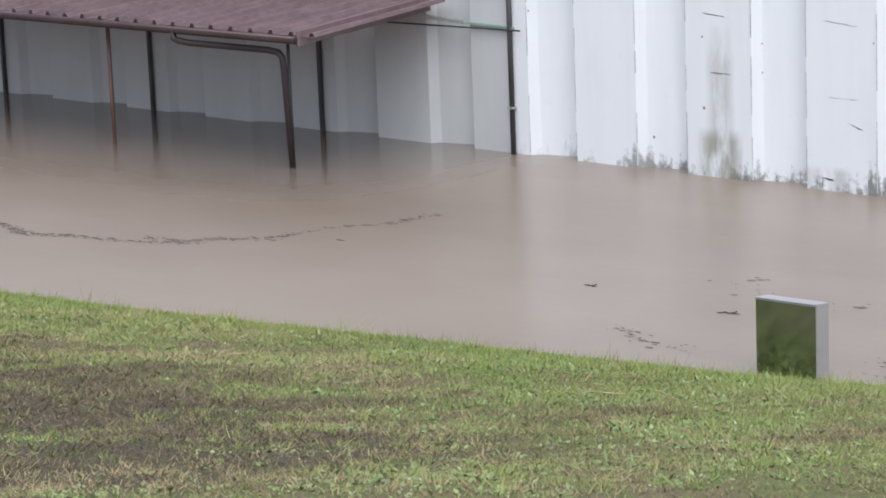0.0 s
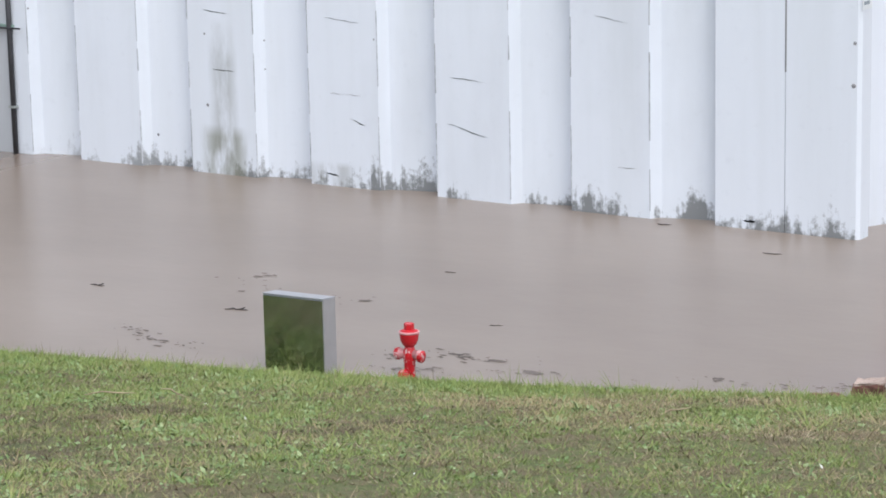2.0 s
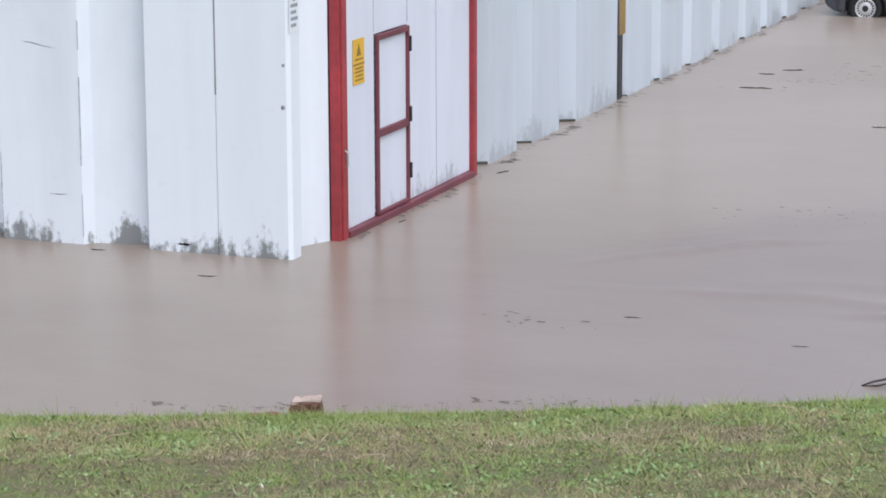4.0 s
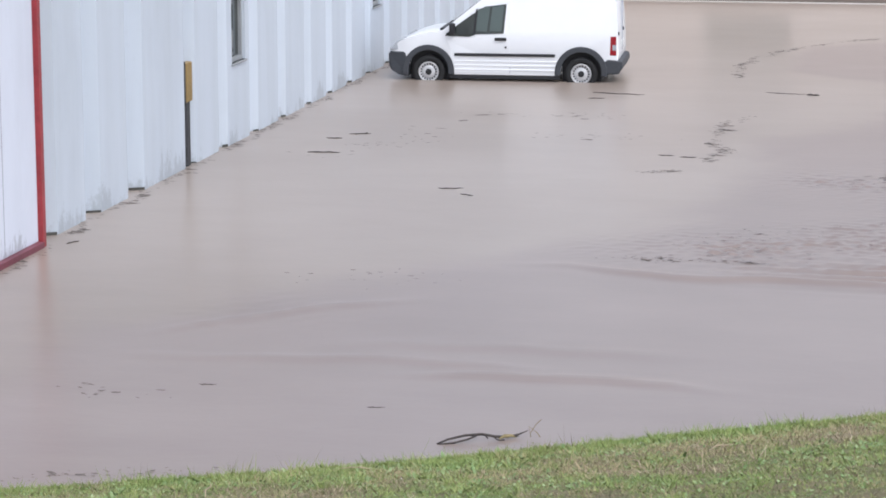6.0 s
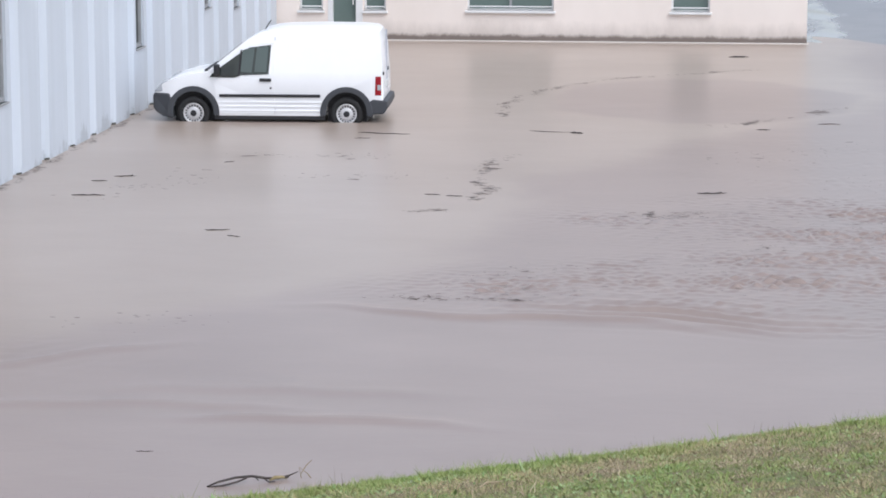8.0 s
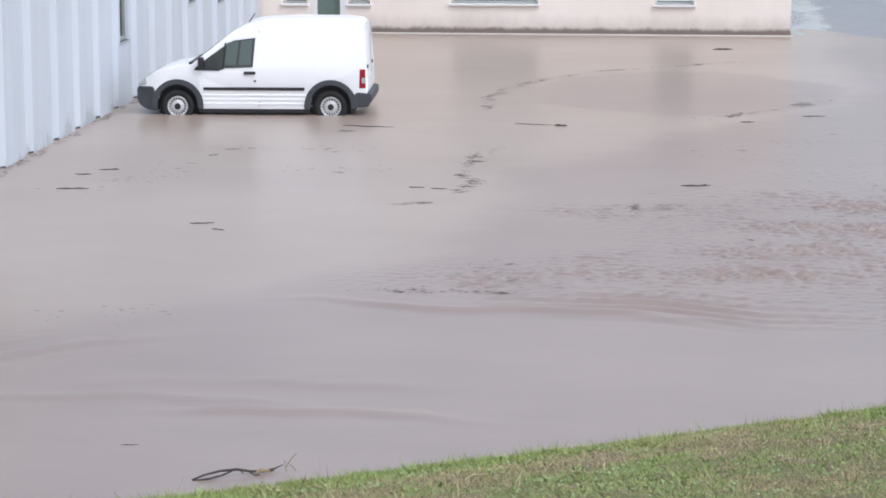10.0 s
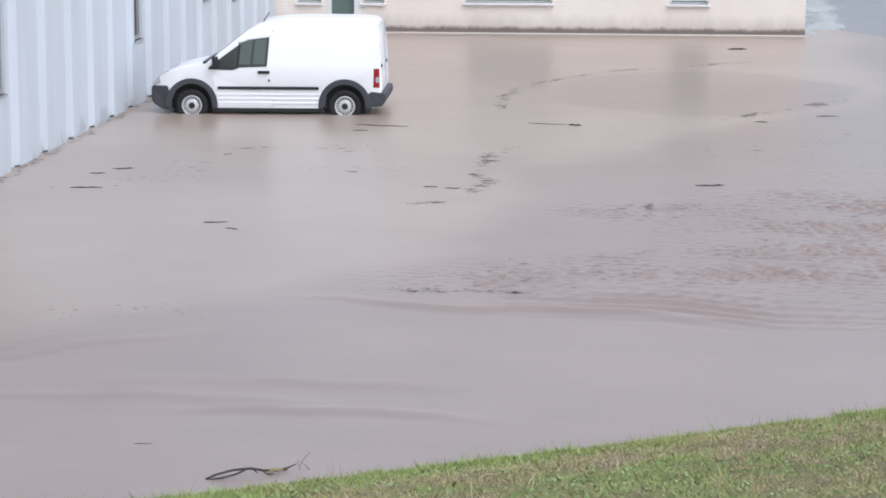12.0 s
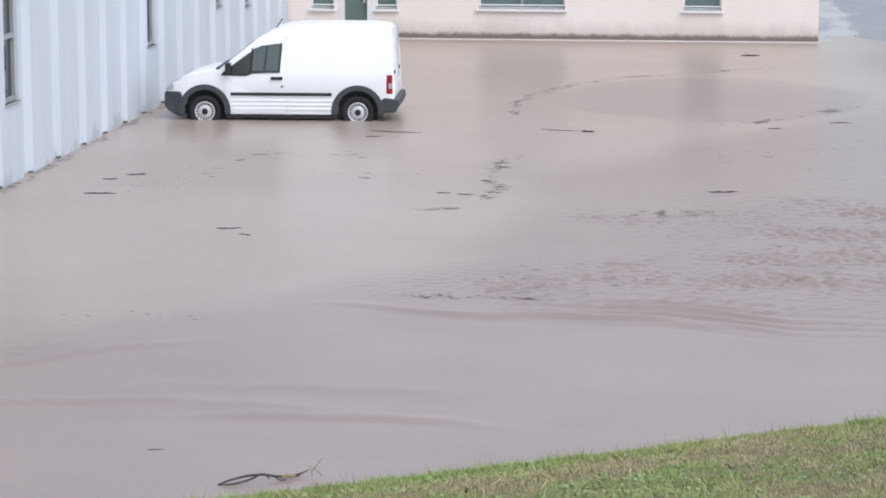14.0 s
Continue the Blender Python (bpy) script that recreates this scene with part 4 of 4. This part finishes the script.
for u in (WF, WR):
    for far in (False, True):
        y = VW - 0.11 if far else 0.11
        m = pose(u, y, WZ + GZ, 90 if not far else -90)
        tyre = lathe(bmesh.new(), [(0.2, -0.09), (RT - 0.03, -0.095), (RT, -0.07), (RT, 0.07), (RT - 0.03, 0.095), (0.2, 0.09), (0.2, 0.03)], m, 28)
        wheel = smooth(part("wheel", tyre, RUBBER, van, "black tyre on a silver steel rim"))
        rim = part("rim", lathe(bmesh.new(), [(0.19, 0.04), (0.195, 0.085), (0.185, 0.094), (0.168, 0.072), (0.125, 0.062), (0.1, 0.085), (0.06, 0.09), (0.03, 0.095)], m, 24), STEEL_RIM, wheel, "silver steel rim")
        for k in range(18):
            a = 2 * math.pi * k / 18
            bm = box(bmesh.new(), 0.128, 0.163, -0.012, 0.012, 0.055, 0.0755)
            bm.transform(Matrix.Rotation(a, 4, "Z"))
            bm.transform(m)
            part("rim_hole", bm, VAN_BLACK, wheel)
        bm = bmesh.new()
        lathe(bm, [(0.062, 0.085), (0.058, 0.1), (0.03, 0.106)], m, 14)
        part("hub_cap", bm, VAN_BLACK, wheel)
    part("wheel_well", box(bmesh.new(), u - 0.37, u + 0.37, 0.22, VW - 0.22, 0.0 + GZ, 0.56 + GZ), VAN_BLACK, van)

# ---- things at the water's edge ----
cabinet = thing("steel_cabinet", pose(-13.52, 17.84, -0.15, 0, 0, 4), "mirror-bright stainless steel cabinet at the grass edge", "cabinet")
soften(part("body", prism(bmesh.new(), [(0.0, 0.0), (0.2, 0.0), (0.2, 0.828), (0.0, 0.852)], 0.0, 0.615, "x"), STEEL_DULL, cabinet), 0.006)
soften(part("door", box(bmesh.new(), 0.006, 0.609, -0.012, -0.001, 0.03, 0.844), STEEL, cabinet, "polished steel door mirroring the grass"), 0.003)
soften(part("lid", prism(bmesh.new(), [(-0.016, 0.8535), (0.203, 0.8295), (0.203, 0.8385), (-0.016, 0.8625)], -0.003, 0.618, "x"), STEEL_DULL, cabinet, "bright folded steel lid falling to the back"), 0.003)

hydrant = thing("fire_hydrant", pose(-12.27, 18.25, -0.16, 0, 0, 30) @ Matrix.Diagonal((0.88, 0.88, 1.0, 1.0)), "red enamelled pillar fire hydrant at the water's edge", "fire hydrant")
smooth(part("column", lathe(bmesh.new(), [(0.1, 0), (0.1, 0.03), (0.066, 0.05), (0.056, 0.2), (0.056, 0.3), (0.068, 0.34), (0.064, 0.4), (0.05, 0.43), (0.045, 0.46)], None, 20), RED_CHIPPED, hydrant, "red enamelled column with chips"))
smooth(part("head", lathe(bmesh.new(), [(0.045, 0.44), (0.07, 0.465), (0.088, 0.5), (0.095, 0.545), (0.1, 0.575), (0.088, 0.585), (0.06, 0.595)], None, 20), RED_HYDRANT, hydrant))
part("rim_ring", lathe(bmesh.new(), [(0.1, 0.562), (0.106, 0.572), (0.1, 0.582)], None, 20), RED_WORN, hydrant, "pale worn rim")
part("spindle_cap", lathe(bmesh.new(), [(0.05, 0.588), (0.052, 0.645), (0.045, 0.652)], None, 6), RED_HYDRANT, hydrant)
for a in (-30, 150, 245):
    low_one = a == 245
    m = pose(0, 0, 0.21 if low_one else 0.385, 0, 0, a) @ pose(0, 0, 0, 0, 90 if low_one else 98, 0)
    outlet = smooth(part("outlet", lathe(bmesh.new(), [(0.04, 0.04), (0.042, 0.1), (0.05, 0.102), (0.05, 0.112), (0.038, 0.114)], m, 14), RED_WORN if not low_one else RED_HYDRANT, hydrant, "" if low_one else "pale worn outlet collar"))
    smooth(part("outlet_cap", lathe(bmesh.new(), [(0.05, 0.114), (0.055, 0.12), (0.055, 0.155), (0.045, 0.165), (0.02, 0.172)], m, 14), RED_CHIPPED, outlet, "red outlet cap with chipped enamel"))

brick = thing("broken_brick", pose(-8.56, 19.55, 0.055, 4, -6, 14), "broken red brick crusted with pale mortar", "brick")
bm = box(bmesh.new(), -0.13, 0.13, -0.07, 0.07, -0.08, 0.075)
bmesh.ops.subdivide_edges(bm, edges=bm.edges[:], cuts=4, use_grid_fill=True)
for v in bm.verts:
    v.co += Vector((random.uniform(-1, 1), random.uniform(-1, 1), random.uniform(-1, 1))) * 0.008
    if v.co.x < -0.1:
        v.co.z -= 0.02
part("block", bm, BRICK, brick)
bm = box(bmesh.new(), -0.1, 0.14, -0.06, 0.06, 0.072, 0.095)
bmesh.ops.subdivide_edges(bm, edges=bm.edges[:], cuts=3, use_grid_fill=True)
for v in bm.verts:
    v.co += Vector((random.uniform(-1, 1), random.uniform(-1, 1), random.uniform(-1, 1))) * 0.009
part("mortar", bm, MORTAR, brick, "pale mortar crust")
for k, (x, y, r) in enumerate(((-8.8, 19.44, 0.05), (-8.95, 19.38, 0.04), (-8.87, 19.42, 0.03))):
    bm = bmesh.new()
    bmesh.ops.create_icosphere(bm, subdivisions=2, radius=r)
    for v in bm.verts:
        v.co = Vector((v.co.x * 1.6, v.co.y, v.co.z * 0.6)) * random.uniform(0.8, 1.2)
    chunk = part("brick_chunk", bm, BRICK)
    chunk.location = (x, y, 0.01)
    tagged(chunk, "small dark broken brick chunk by the water", "rubble", "broken brick pieces")

branch = thing("driftwood_branch", pose(-4.0, 22.3, 0.0, 0, 0, 26) @ Matrix.Diagonal((0.84, 0.84, 0.9, 1.0)), "wet black forked branch washed against the grass", "branch")
smooth(part("limb", tube(bmesh.new(), [(-0.52, -0.03, 0.0), (-0.4, -0.02, 0.035), (-0.2, 0.02, 0.055), (-0.02, 0.0, 0.06), (0.12, -0.03, 0.035), (0.26, -0.02, 0.02), (0.4, 0.02, 0.03), (0.5, 0.04, 0.055)], 0.0115, 8, [0.7, 1, 1.1, 1.2, 1.2, 1.1, 0.8, 0.4]), WET_WOOD, branch))
smooth(part("limb", tube(bmesh.new(), [(-0.52, -0.05, 0.0), (-0.36, -0.08, 0.01), (-0.2, -0.06, 0.03), (-0.08, -0.01, 0.05)], 0.01, 8, [0.6, 1, 1, 1]), WET_WOOD, branch))
for path in (((0.1, -0.02, 0.03), (0.14, -0.1, 0.01), (0.19, -0.14, 0.02)), ((0.0, 0.0, 0.06), (0.03, -0.07, 0.03)), ((0.3, 0.0, 0.02), (0.37, -0.06, 0.03))):
    part("twig", tube(bmesh.new(), path, 0.006, 6), WET_WOOD, branch)
part("leaf_clump", tube(bmesh.new(), [(0.16, -0.04, 0.01), (0.22, -0.04, 0.035), (0.3, -0.03, 0.03), (0.36, -0.02, 0.012)], 0.02, 7, [0.4, 1, 0.8, 0.3]), REED, branch, "tangle of dry grass")
reed = thing("bent_reed", pose(-3.6, 22.48, 0.0) @ Matrix.Diagonal((0.75, 0.75, 0.75, 1.0)), "bent dry reed stalk sticking out of the water", "reed")
part("stalk", tube(bmesh.new(), [(0, 0, -0.02), (-0.03, 0.0, 0.13), (0.07, 0.02, 0.05), (0.12, 0.02, -0.02)], 0.006, 6), REED, reed)
part("stalk", tube(bmesh.new(), [(-0.01, 0, 0.05), (0.06, 0, 0.16), (0.12, 0.01, 0.22)], 0.005, 6), REED, reed)


# ---- flotsam ----
def twig(x, y, length, turn, thick, bend=0.15, forked=False):
    pts, n = [], 7
    for i in range(n):
        f = i / (n - 1) - 0.5
        pts.append((f * length, bend * length * math.sin(3 * f + 1.1 * turn) * 0.5 + random.uniform(-1, 1) * 0.06 * length, 0.004 + random.uniform(0, 0.5) * thick))
    bm = tube(bmesh.new(), pts, thick, 6, [0.3, 0.7, 1.0, 0.6, 0.9, 0.5, 0.2])
    if forked:
        tube(bm, [pts[3], (pts[3][0] + 0.2 * length, pts[3][1] + 0.12 * length, 0.01), (pts[3][0] + 0.32 * length, pts[3][1] + 0.14 * length, 0.03)], thick * 0.6, 6)
    bm.transform(Matrix.Diagonal((0.85, 1.0, 0.5, 1)))
    ob = part("floating_twig", bm, WET_WOOD)
    ob.matrix_world = pose(x, y, 0.0, 0, 0, turn)
    tagged(ob, "dark wet twig floating on muddy water", "twig", "floating twigs")


for spec in ((-17.05, 19.75, 0.2, 20, 0.014, 0.3, True), (-15.15, 19.56, 0.28, 25, 0.016, 0.2, True), (-6.95, 36.1, 0.42, 10, 0.02, 0.2, False), (-6.62, 35.55, 0.26, -15, 0.016, 0.2, False), (-9.55, 39.2, 0.6, 0, 0.024, 0.1, False),
             (-9.75, 40.75, 0.3, 15, 0.02, 0.2, False), (-9.45, 41.3, 0.4, 0, 0.02, 0.2, True), (-6.0, 47.3, 1.15, -3, 0.02, 0.06, False), (-6.3, 46.6, 0.35, 0, 0.016, 0.1, False), (-0.02, 40.4, 0.55, 5, 0.024, 0.2, True),
             (-2.5, 47.75, 0.3, -8, 0.04, 0.2, True), (-3.0, 47.9, 0.9, -3, 0.014, 0.15, False), (0.55, 62.9, 0.55, 5, 0.05, 0.1, True), (-7.55, 59.0, 0.4, -4, 0.025, 0.1, False), (2.15, 49.6, 0.5, 0, 0.02, 0.1, False),
             (-3.95, 39.7, 0.3, 4, 0.016, 0.1, False), (-4.3, 39.8, 0.3, -4, 0.014, 0.1, False), (-13.4, 25.0, 0.2, 5, 0.012, 0.1, False), (-20.9, 19.95, 0.14, 10, 0.01, 0.2, False), (-11.7, 24.2, 0.25, 10, 0.012, 0.1, False),
             (-10.8, 31.0, 0.3, 70, 0.016, 0.1, False), (-10.85, 27.6, 0.25, 80, 0.012, 0.1, False), (-7.0, 23.9, 0.2, 10, 0.01, 0.2, False), (-5.2, 23.3, 0.2, 15, 0.008, 0.1, False),
             (-14.2, 21.9, 0.16, 0, 0.008, 0.1, False), (-12.6, 20.2, 0.15, 30, 0.009, 0.1, False), (-13.9, 19.2, 0.16, 10, 0.009, 0.1, False), (0.9, 48.6, 0.3, 0, 0.02, 0.1, False), (-8.1, 43.2, 0.25, 60, 0.012, 0.2, False)):
    twig(*spec)


def scum(name, lines, label, material=SCUM, seed=5):
    """Ragged flecks of foam, leaf and bark, or dark wave marks, along lines of (x, y) points: flecks a metre, spread,
    size.
    """
    rng = np.random.default_rng(seed)
    V, F = [], []
    for pts, per, spread, size in lines:
        pts = np.array(pts, float)
        seg = np.sqrt((np.diff(pts, axis=0) ** 2).sum(1))
        t = np.concatenate([[0], np.cumsum(seg)])
        n = max(8, int(t[-1] * per * 2.2))
        s = np.sort(rng.uniform(0, t[-1], n))
        keep = np.sin(s * 2.3 + pts[0, 0]) + rng.normal(0, 0.8, n) > -0.4
        s = s[keep]
        cx = np.interp(s, t, pts[:, 0]) + rng.normal(0, spread, len(s)) + 0.06 * np.sin(s * 5)
        cy = np.interp(s, t, pts[:, 1]) + rng.normal(0, spread, len(s)) + 0.06 * np.cos(s * 4)
        for x, y in zip(cx, cy):
            a, r = rng.normal(0, 0.3), 0.85 * size * rng.lognormal(-0.35, 0.5)
            k = 6
            ang = np.linspace(0, 2 * np.pi, k, endpoint=False)
            rr = r * rng.uniform(0.5, 1.2, k)
            px, py = rr * np.cos(ang), rr * np.sin(ang) * rng.uniform(0.2, 0.5)
            base = len(V)
            z = 0.003 + rng.uniform(0, 0.002)
            V.extend(zip(x + px * np.cos(a) - py * np.sin(a), y + px * np.sin(a) + py * np.cos(a), np.full(k, z)))
            V.append((x, y, z + 0.004 * rng.uniform(0.4, 1)))
            F.extend((base + i, base + (i + 1) % k, base + k) for i in range(k))
    return stuff(name, np.array(V), np.array(F), material, label, "flotsam")


scum("scum_line", [(((-25.2, 18.3), (-24.2, 18.25), (-23.3, 18.45), (-22.5, 18.85), (-21.9, 19.35), (-21.4, 20.4), (-20.9, 21.6)), 60, 0.04, 0.05),
                   (((-22.9, 18.75), (-22.2, 18.9), (-21.6, 19.6)), 40, 0.05, 0.05), (((-15.7, 18.45), (-15.0, 18.25), (-14.6, 18.2)), 45, 0.07, 0.045), (((-12.9, 18.95), (-12.2, 19.1), (-11.6, 19.2)), 20, 0.09, 0.045),
                   (((-13.0, 18.7), (-12.6, 18.9)), 50, 0.05, 0.04), (((-16.2, 20.9), (-15.0, 20.3), (-14.2, 20.5)), 12, 0.12, 0.05), (((-13.0, 18.35), (-10.5, 19.2), (-8.2, 20.0), (-6.0, 21.0)), 14, 0.05, 0.035)],
     "dark line of leaf scum drifting on the water")
scum("foam_line", [(((-4.5, 38.0), (-4.17, 38.2), (-3.68, 39.29), (-3.43, 40.33), (-3.73, 41.24), (-3.71, 43.61), (-3.42, 44.74)), 20, 0.07, 0.06),
                   (((-4.1, 50.1), (-4.19, 52.55), (-3.51, 55.32), (-2.29, 57.45), (1.2, 60.1)), 14, 0.06, 0.07), (((-9.9, 38.6), (-9.2, 39.8), (-8.2, 41.2), (-8.6, 42.2)), 10, 0.25, 0.06),
                   (((-8.0, 44.0), (-5.5, 44.3)), 8, 0.2, 0.06), (((-6.6, 41.5), (-4.4, 41.8)), 7, 0.25, 0.06), (((0.0, 49.0), (1.4, 50.5), (2.6, 52.5)), 8, 0.1, 0.1), (((-1.6, 37.6), (-0.8, 38.1), (0.0, 38.2)), 26, 0.2, 0.06),
                   (((-3.2, 31.7), (-2.4, 31.9), (-1.6, 32.2)), 16, 0.2, 0.05), (((-8.6, 23.6), (-7.4, 23.4)), 14, 0.12, 0.04), (((-7.8, 29.1), (-6.6, 29.4), (-5.4, 29.9)), 8, 0.3, 0.04)],
     "broken line of brown foam drifting on the water")
# flecks added to paint the dark faces of small waves
scum("eddy_flecks", [(((-3.9, 31.1), (-3.4, 31.25), (-2.8, 31.3), (-2.2, 31.25)), 60, 0.13, 0.045), (((-2.2, 31.3), (-1.5, 31.8)), 22, 0.12, 0.045), (((-3.2, 31.6), (-2.7, 33.0), (-1.9, 33.6)), 16, 0.25, 0.04), (((-1.9, 37.2), (-1.2, 37.6), (-0.4, 38.1)), 16, 0.25, 0.045),
                   (((-1.4, 32.0), (0.0, 33.2), (1.2, 35.0), (2.2, 38.0), (2.6, 42.0)), 16, 0.6, 0.04), (((0.4, 34.8), (1.6, 36.5), (2.4, 39.0)), 14, 0.7, 0.04), (((0.6, 44.0), (2.4, 46.5)), 8, 0.5, 0.05)], "dark flecks standing in for dim wave faces in the eddy", WAVE_DARK, 9)
scum("wall_litter", [(((-11.05, 31.5), (-11.1, 36.0), (-11.1, 42.0), (-11.1, 52.0)), 14, 0.05, 0.06), (((-11.0, 26.3), (-10.95, 30.8)), 18, 0.04, 0.05)],
     "dark leaf litter gathered along the wall foot")


# ---- grass ----
def lattice(x, y, size, seed):
    """Smooth random values from 0 to 1 over the plan, in lumps of the given size."""
    u, v = x / size + 91.7 * seed, y / size + 37.3 * seed
    iu, iv = np.floor(u), np.floor(v)
    fu, fv = u - iu, v - iv
    fu, fv = fu * fu * (3 - 2 * fu), fv * fv * (3 - 2 * fv)

    def dot(a, b):
        h = np.sin(a * 127.1 + b * 311.7 + seed * 17.0) * 43758.5453
        return h - np.floor(h)
    low = dot(iu, iv) * (1 - fu) + dot(iu + 1, iv) * fu
    high = dot(iu, iv + 1) * (1 - fu) + dot(iu + 1, iv + 1) * fu
    return low * (1 - fv) + high * fv


def cover(x, y):
    """How well the turf is covered: near 1 in lush patches, near 0 on bare brown earth."""
    s = inland(x, y)
    lush = 0.26 * lattice(x, y / 2.6, 0.8, 1) + 0.4 * lattice(x, y / 2.6, 0.3, 2) + 0.34 * lattice(x, y / 2.6, 0.12, 3)
    worn = np.clip((s - 4.2) / 2.6, 0, 1) * np.clip((-9.5 - x) / 3, 0, 1) * 0.3 + np.exp(-(((x + 7.2) / 2.0) ** 2)) * np.clip((s - 1.3) / 0.8, 0, 1) * 0.17
    worn = worn + np.clip((x + 4.5) / 3, 0, 1) * np.clip((s - 0.8) / 0.6, 0, 1) * 0.2
    return lush - worn + 0.3 * np.exp(-np.clip(s, 0, None) / 0.55)


def meadow(name, tufts, per, area, s_range, height, width, material, label, category, seed, need=(0.35, 0.6), lie=0.6, spread=0.05, leaf=False):
    """Tufts of leaning blades; need gives the cover at which they begin to grow and at which they stand full (swapped: they want bare ground)."""
    rng = np.random.default_rng(seed)
    x, s = rng.uniform(area[0], area[1], tufts), s_range[0] + (s_range[1] - s_range[0]) * rng.uniform(0, 1, tufts) ** 1.5
    slope = (shore(x + 0.6) - shore(x - 0.6)) / 1.2
    y = shore(x) - s * np.sqrt(1 + slope**2)
    full = np.clip((cover(x, y) - need[0]) / (need[1] - need[0]), 0, 1)
    keep = rng.uniform(0, 1, tufts) < full
    x, y, s, full = x[keep], y[keep], s[keep], full[keep]
    size = rng.lognormal(-0.1, 0.4, len(x)) * (0.6 + 0.5 * full)
    lean_to = rng.uniform(0, 2 * np.pi, len(x))
    x, y, size, lean_to = (np.repeat(v, per) for v in (x, y, size, lean_to))
    n = len(x)
    r, a = np.abs(rng.normal(0, spread, n)) * np.sqrt(size), rng.uniform(0, 2 * np.pi, n)
    bx, by = x + r * np.cos(a), y + r * np.sin(a)
    z = bank(bx, by) - 0.008
    h = height * size * rng.uniform(0.5, 1.25, n)
    # blades fan out from the middle of their tuft and droop with it
    out = np.where(rng.uniform(0, 1, n) < 0.6, a, lean_to) + rng.normal(0, 0.5, n)
    tilt = np.clip(np.abs(rng.normal(lie, 0.3, n)) + 3 * r, 0, 1.5)
    w = width * rng.uniform(0.6, 1.4, n)
    side = rng.uniform(0, 2 * np.pi, n) if not leaf else out + np.pi / 2
    dx, dy = np.cos(side) * w / 2, np.sin(side) * w / 2
    tx, ty, tz = bx + np.sin(tilt) * np.cos(out) * h, by + np.sin(tilt) * np.sin(out) * h, z + np.cos(tilt) * h
    mx, my, mz = bx + 0.4 * (tx - bx), by + 0.4 * (ty - by), z + 0.65 * (tz - z)
    if leaf:
        V = np.stack([np.stack([bx, by, z], 1), np.stack([mx + dx, my + dy, mz], 1), np.stack([tx, ty, tz], 1), np.stack([mx - dx, my - dy, mz], 1)], 1).reshape(-1, 3)
        return stuff(name, V, np.arange(4 * n).reshape(-1, 4), material, label, category)
    V = np.stack([np.stack([bx - dx, by - dy, z], 1), np.stack([bx + dx, by + dy, z], 1), np.stack([tx, ty, tz], 1)], 1).reshape(-1, 3)
    return stuff(name, V, np.arange(3 * n).reshape(-1, 3), material, label, category)


AREA = (-25.0, 4.0)
meadow("grass", 66000, 16, AREA, (0.0, 11.0), 0.05, 0.009, GRASS, "short mixed green and dry grass on the bank", "grass", 11, (0.06, 0.36), 0.95, 0.065)
meadow("lush_grass", 17000, 24, AREA, (0.05, 9.0), 0.075, 0.009, EDGE_GRASS, "fresh green tufts on the bank", "grass", 22, (0.42, 0.7), 0.8, 0.06)
meadow("edge_grass", 6500, 22, AREA, (0.0, 0.6), 0.05, 0.008, EDGE_GRASS, "fresh grass along the water's edge", "grass", 12, (0.2, 0.75), 0.7, 0.05)
meadow("clover", 52000, 10, AREA, (0.1, 11.0), 0.03, 0.025, CLOVER, "low clover and weed leaves among the grass", "weeds", 13, (0.22, 0.6), 1.1, 0.06, True)
meadow("dry_turf", 46000, 12, AREA, (0.15, 11.0), 0.05, 0.01, DARK_TURF, "dry brown turf on the worn parts of the bank", "dry grass", 31, (0.75, 0.3), 1.05, 0.07)
meadow("brown_turf", 34000, 12, (-22.0, -9.5), (3.8, 11.0), 0.05, 0.011, BROWN_TURF, "dark brown wet turf on the upper bank", "dry grass", 36, (0.42, 0.12), 1.1, 0.07)
meadow("straw", 16000, 6, AREA, (0.3, 11.0), 0.08, 0.006, STRAW, "dry cut straw lying in the grass", "straw", 14, (0.65, 0.2), 1.35, 0.08)
meadow("cut_hay", 7000, 20, (-10.0, 4.5), (0.7, 4.0), 0.09, 0.007, STRAW, "pale cut hay lying on the bank", "hay", 32, (0.4, 0.2), 1.25, 0.1)
meadow("seed_stems", 700, 4, AREA, (0.0, 0.4), 0.085, 0.006, SEED_STEM, "thin seeding grass stems at the water's edge", "grass stems", 34, (0.2, 0.5), 0.3, 0.05)
meadow("daisies", 1500, 1, AREA, (0.2, 11.0), 0.022, 0.014, PETAL, "small white daisies scattered in the grass", "flowers", 15, (0.2, 0.6), 1.0, 0.0, True)
rng = np.random.default_rng(3)
for k in range(16):
    x = rng.uniform(-23, 2)
    s = rng.uniform(0.8, 4.5)
    y = float(shore(np.array([x]))[0] - s * 1.05)
    z = float(bank(np.array([x]), np.array([y]))[0])
    L = rng.uniform(0.18, 0.4)
    bm = tube(bmesh.new(), [(-L / 2, 0, 0.05), (-L / 6, 0.015, 0.065), (L / 6, -0.01, 0.06), (L / 2, 0.0, 0.05)], 0.006, 6, [0.6, 1, 1, 0.4])
    ob = part("dry_stalk", bm, STRAW)
    ob.matrix_world = pose(x, y, z, 8, 0, rng.uniform(0, 360))
    tagged(ob, "pale dry plant stalk lying on the grass", "stalk", "dry stalks")
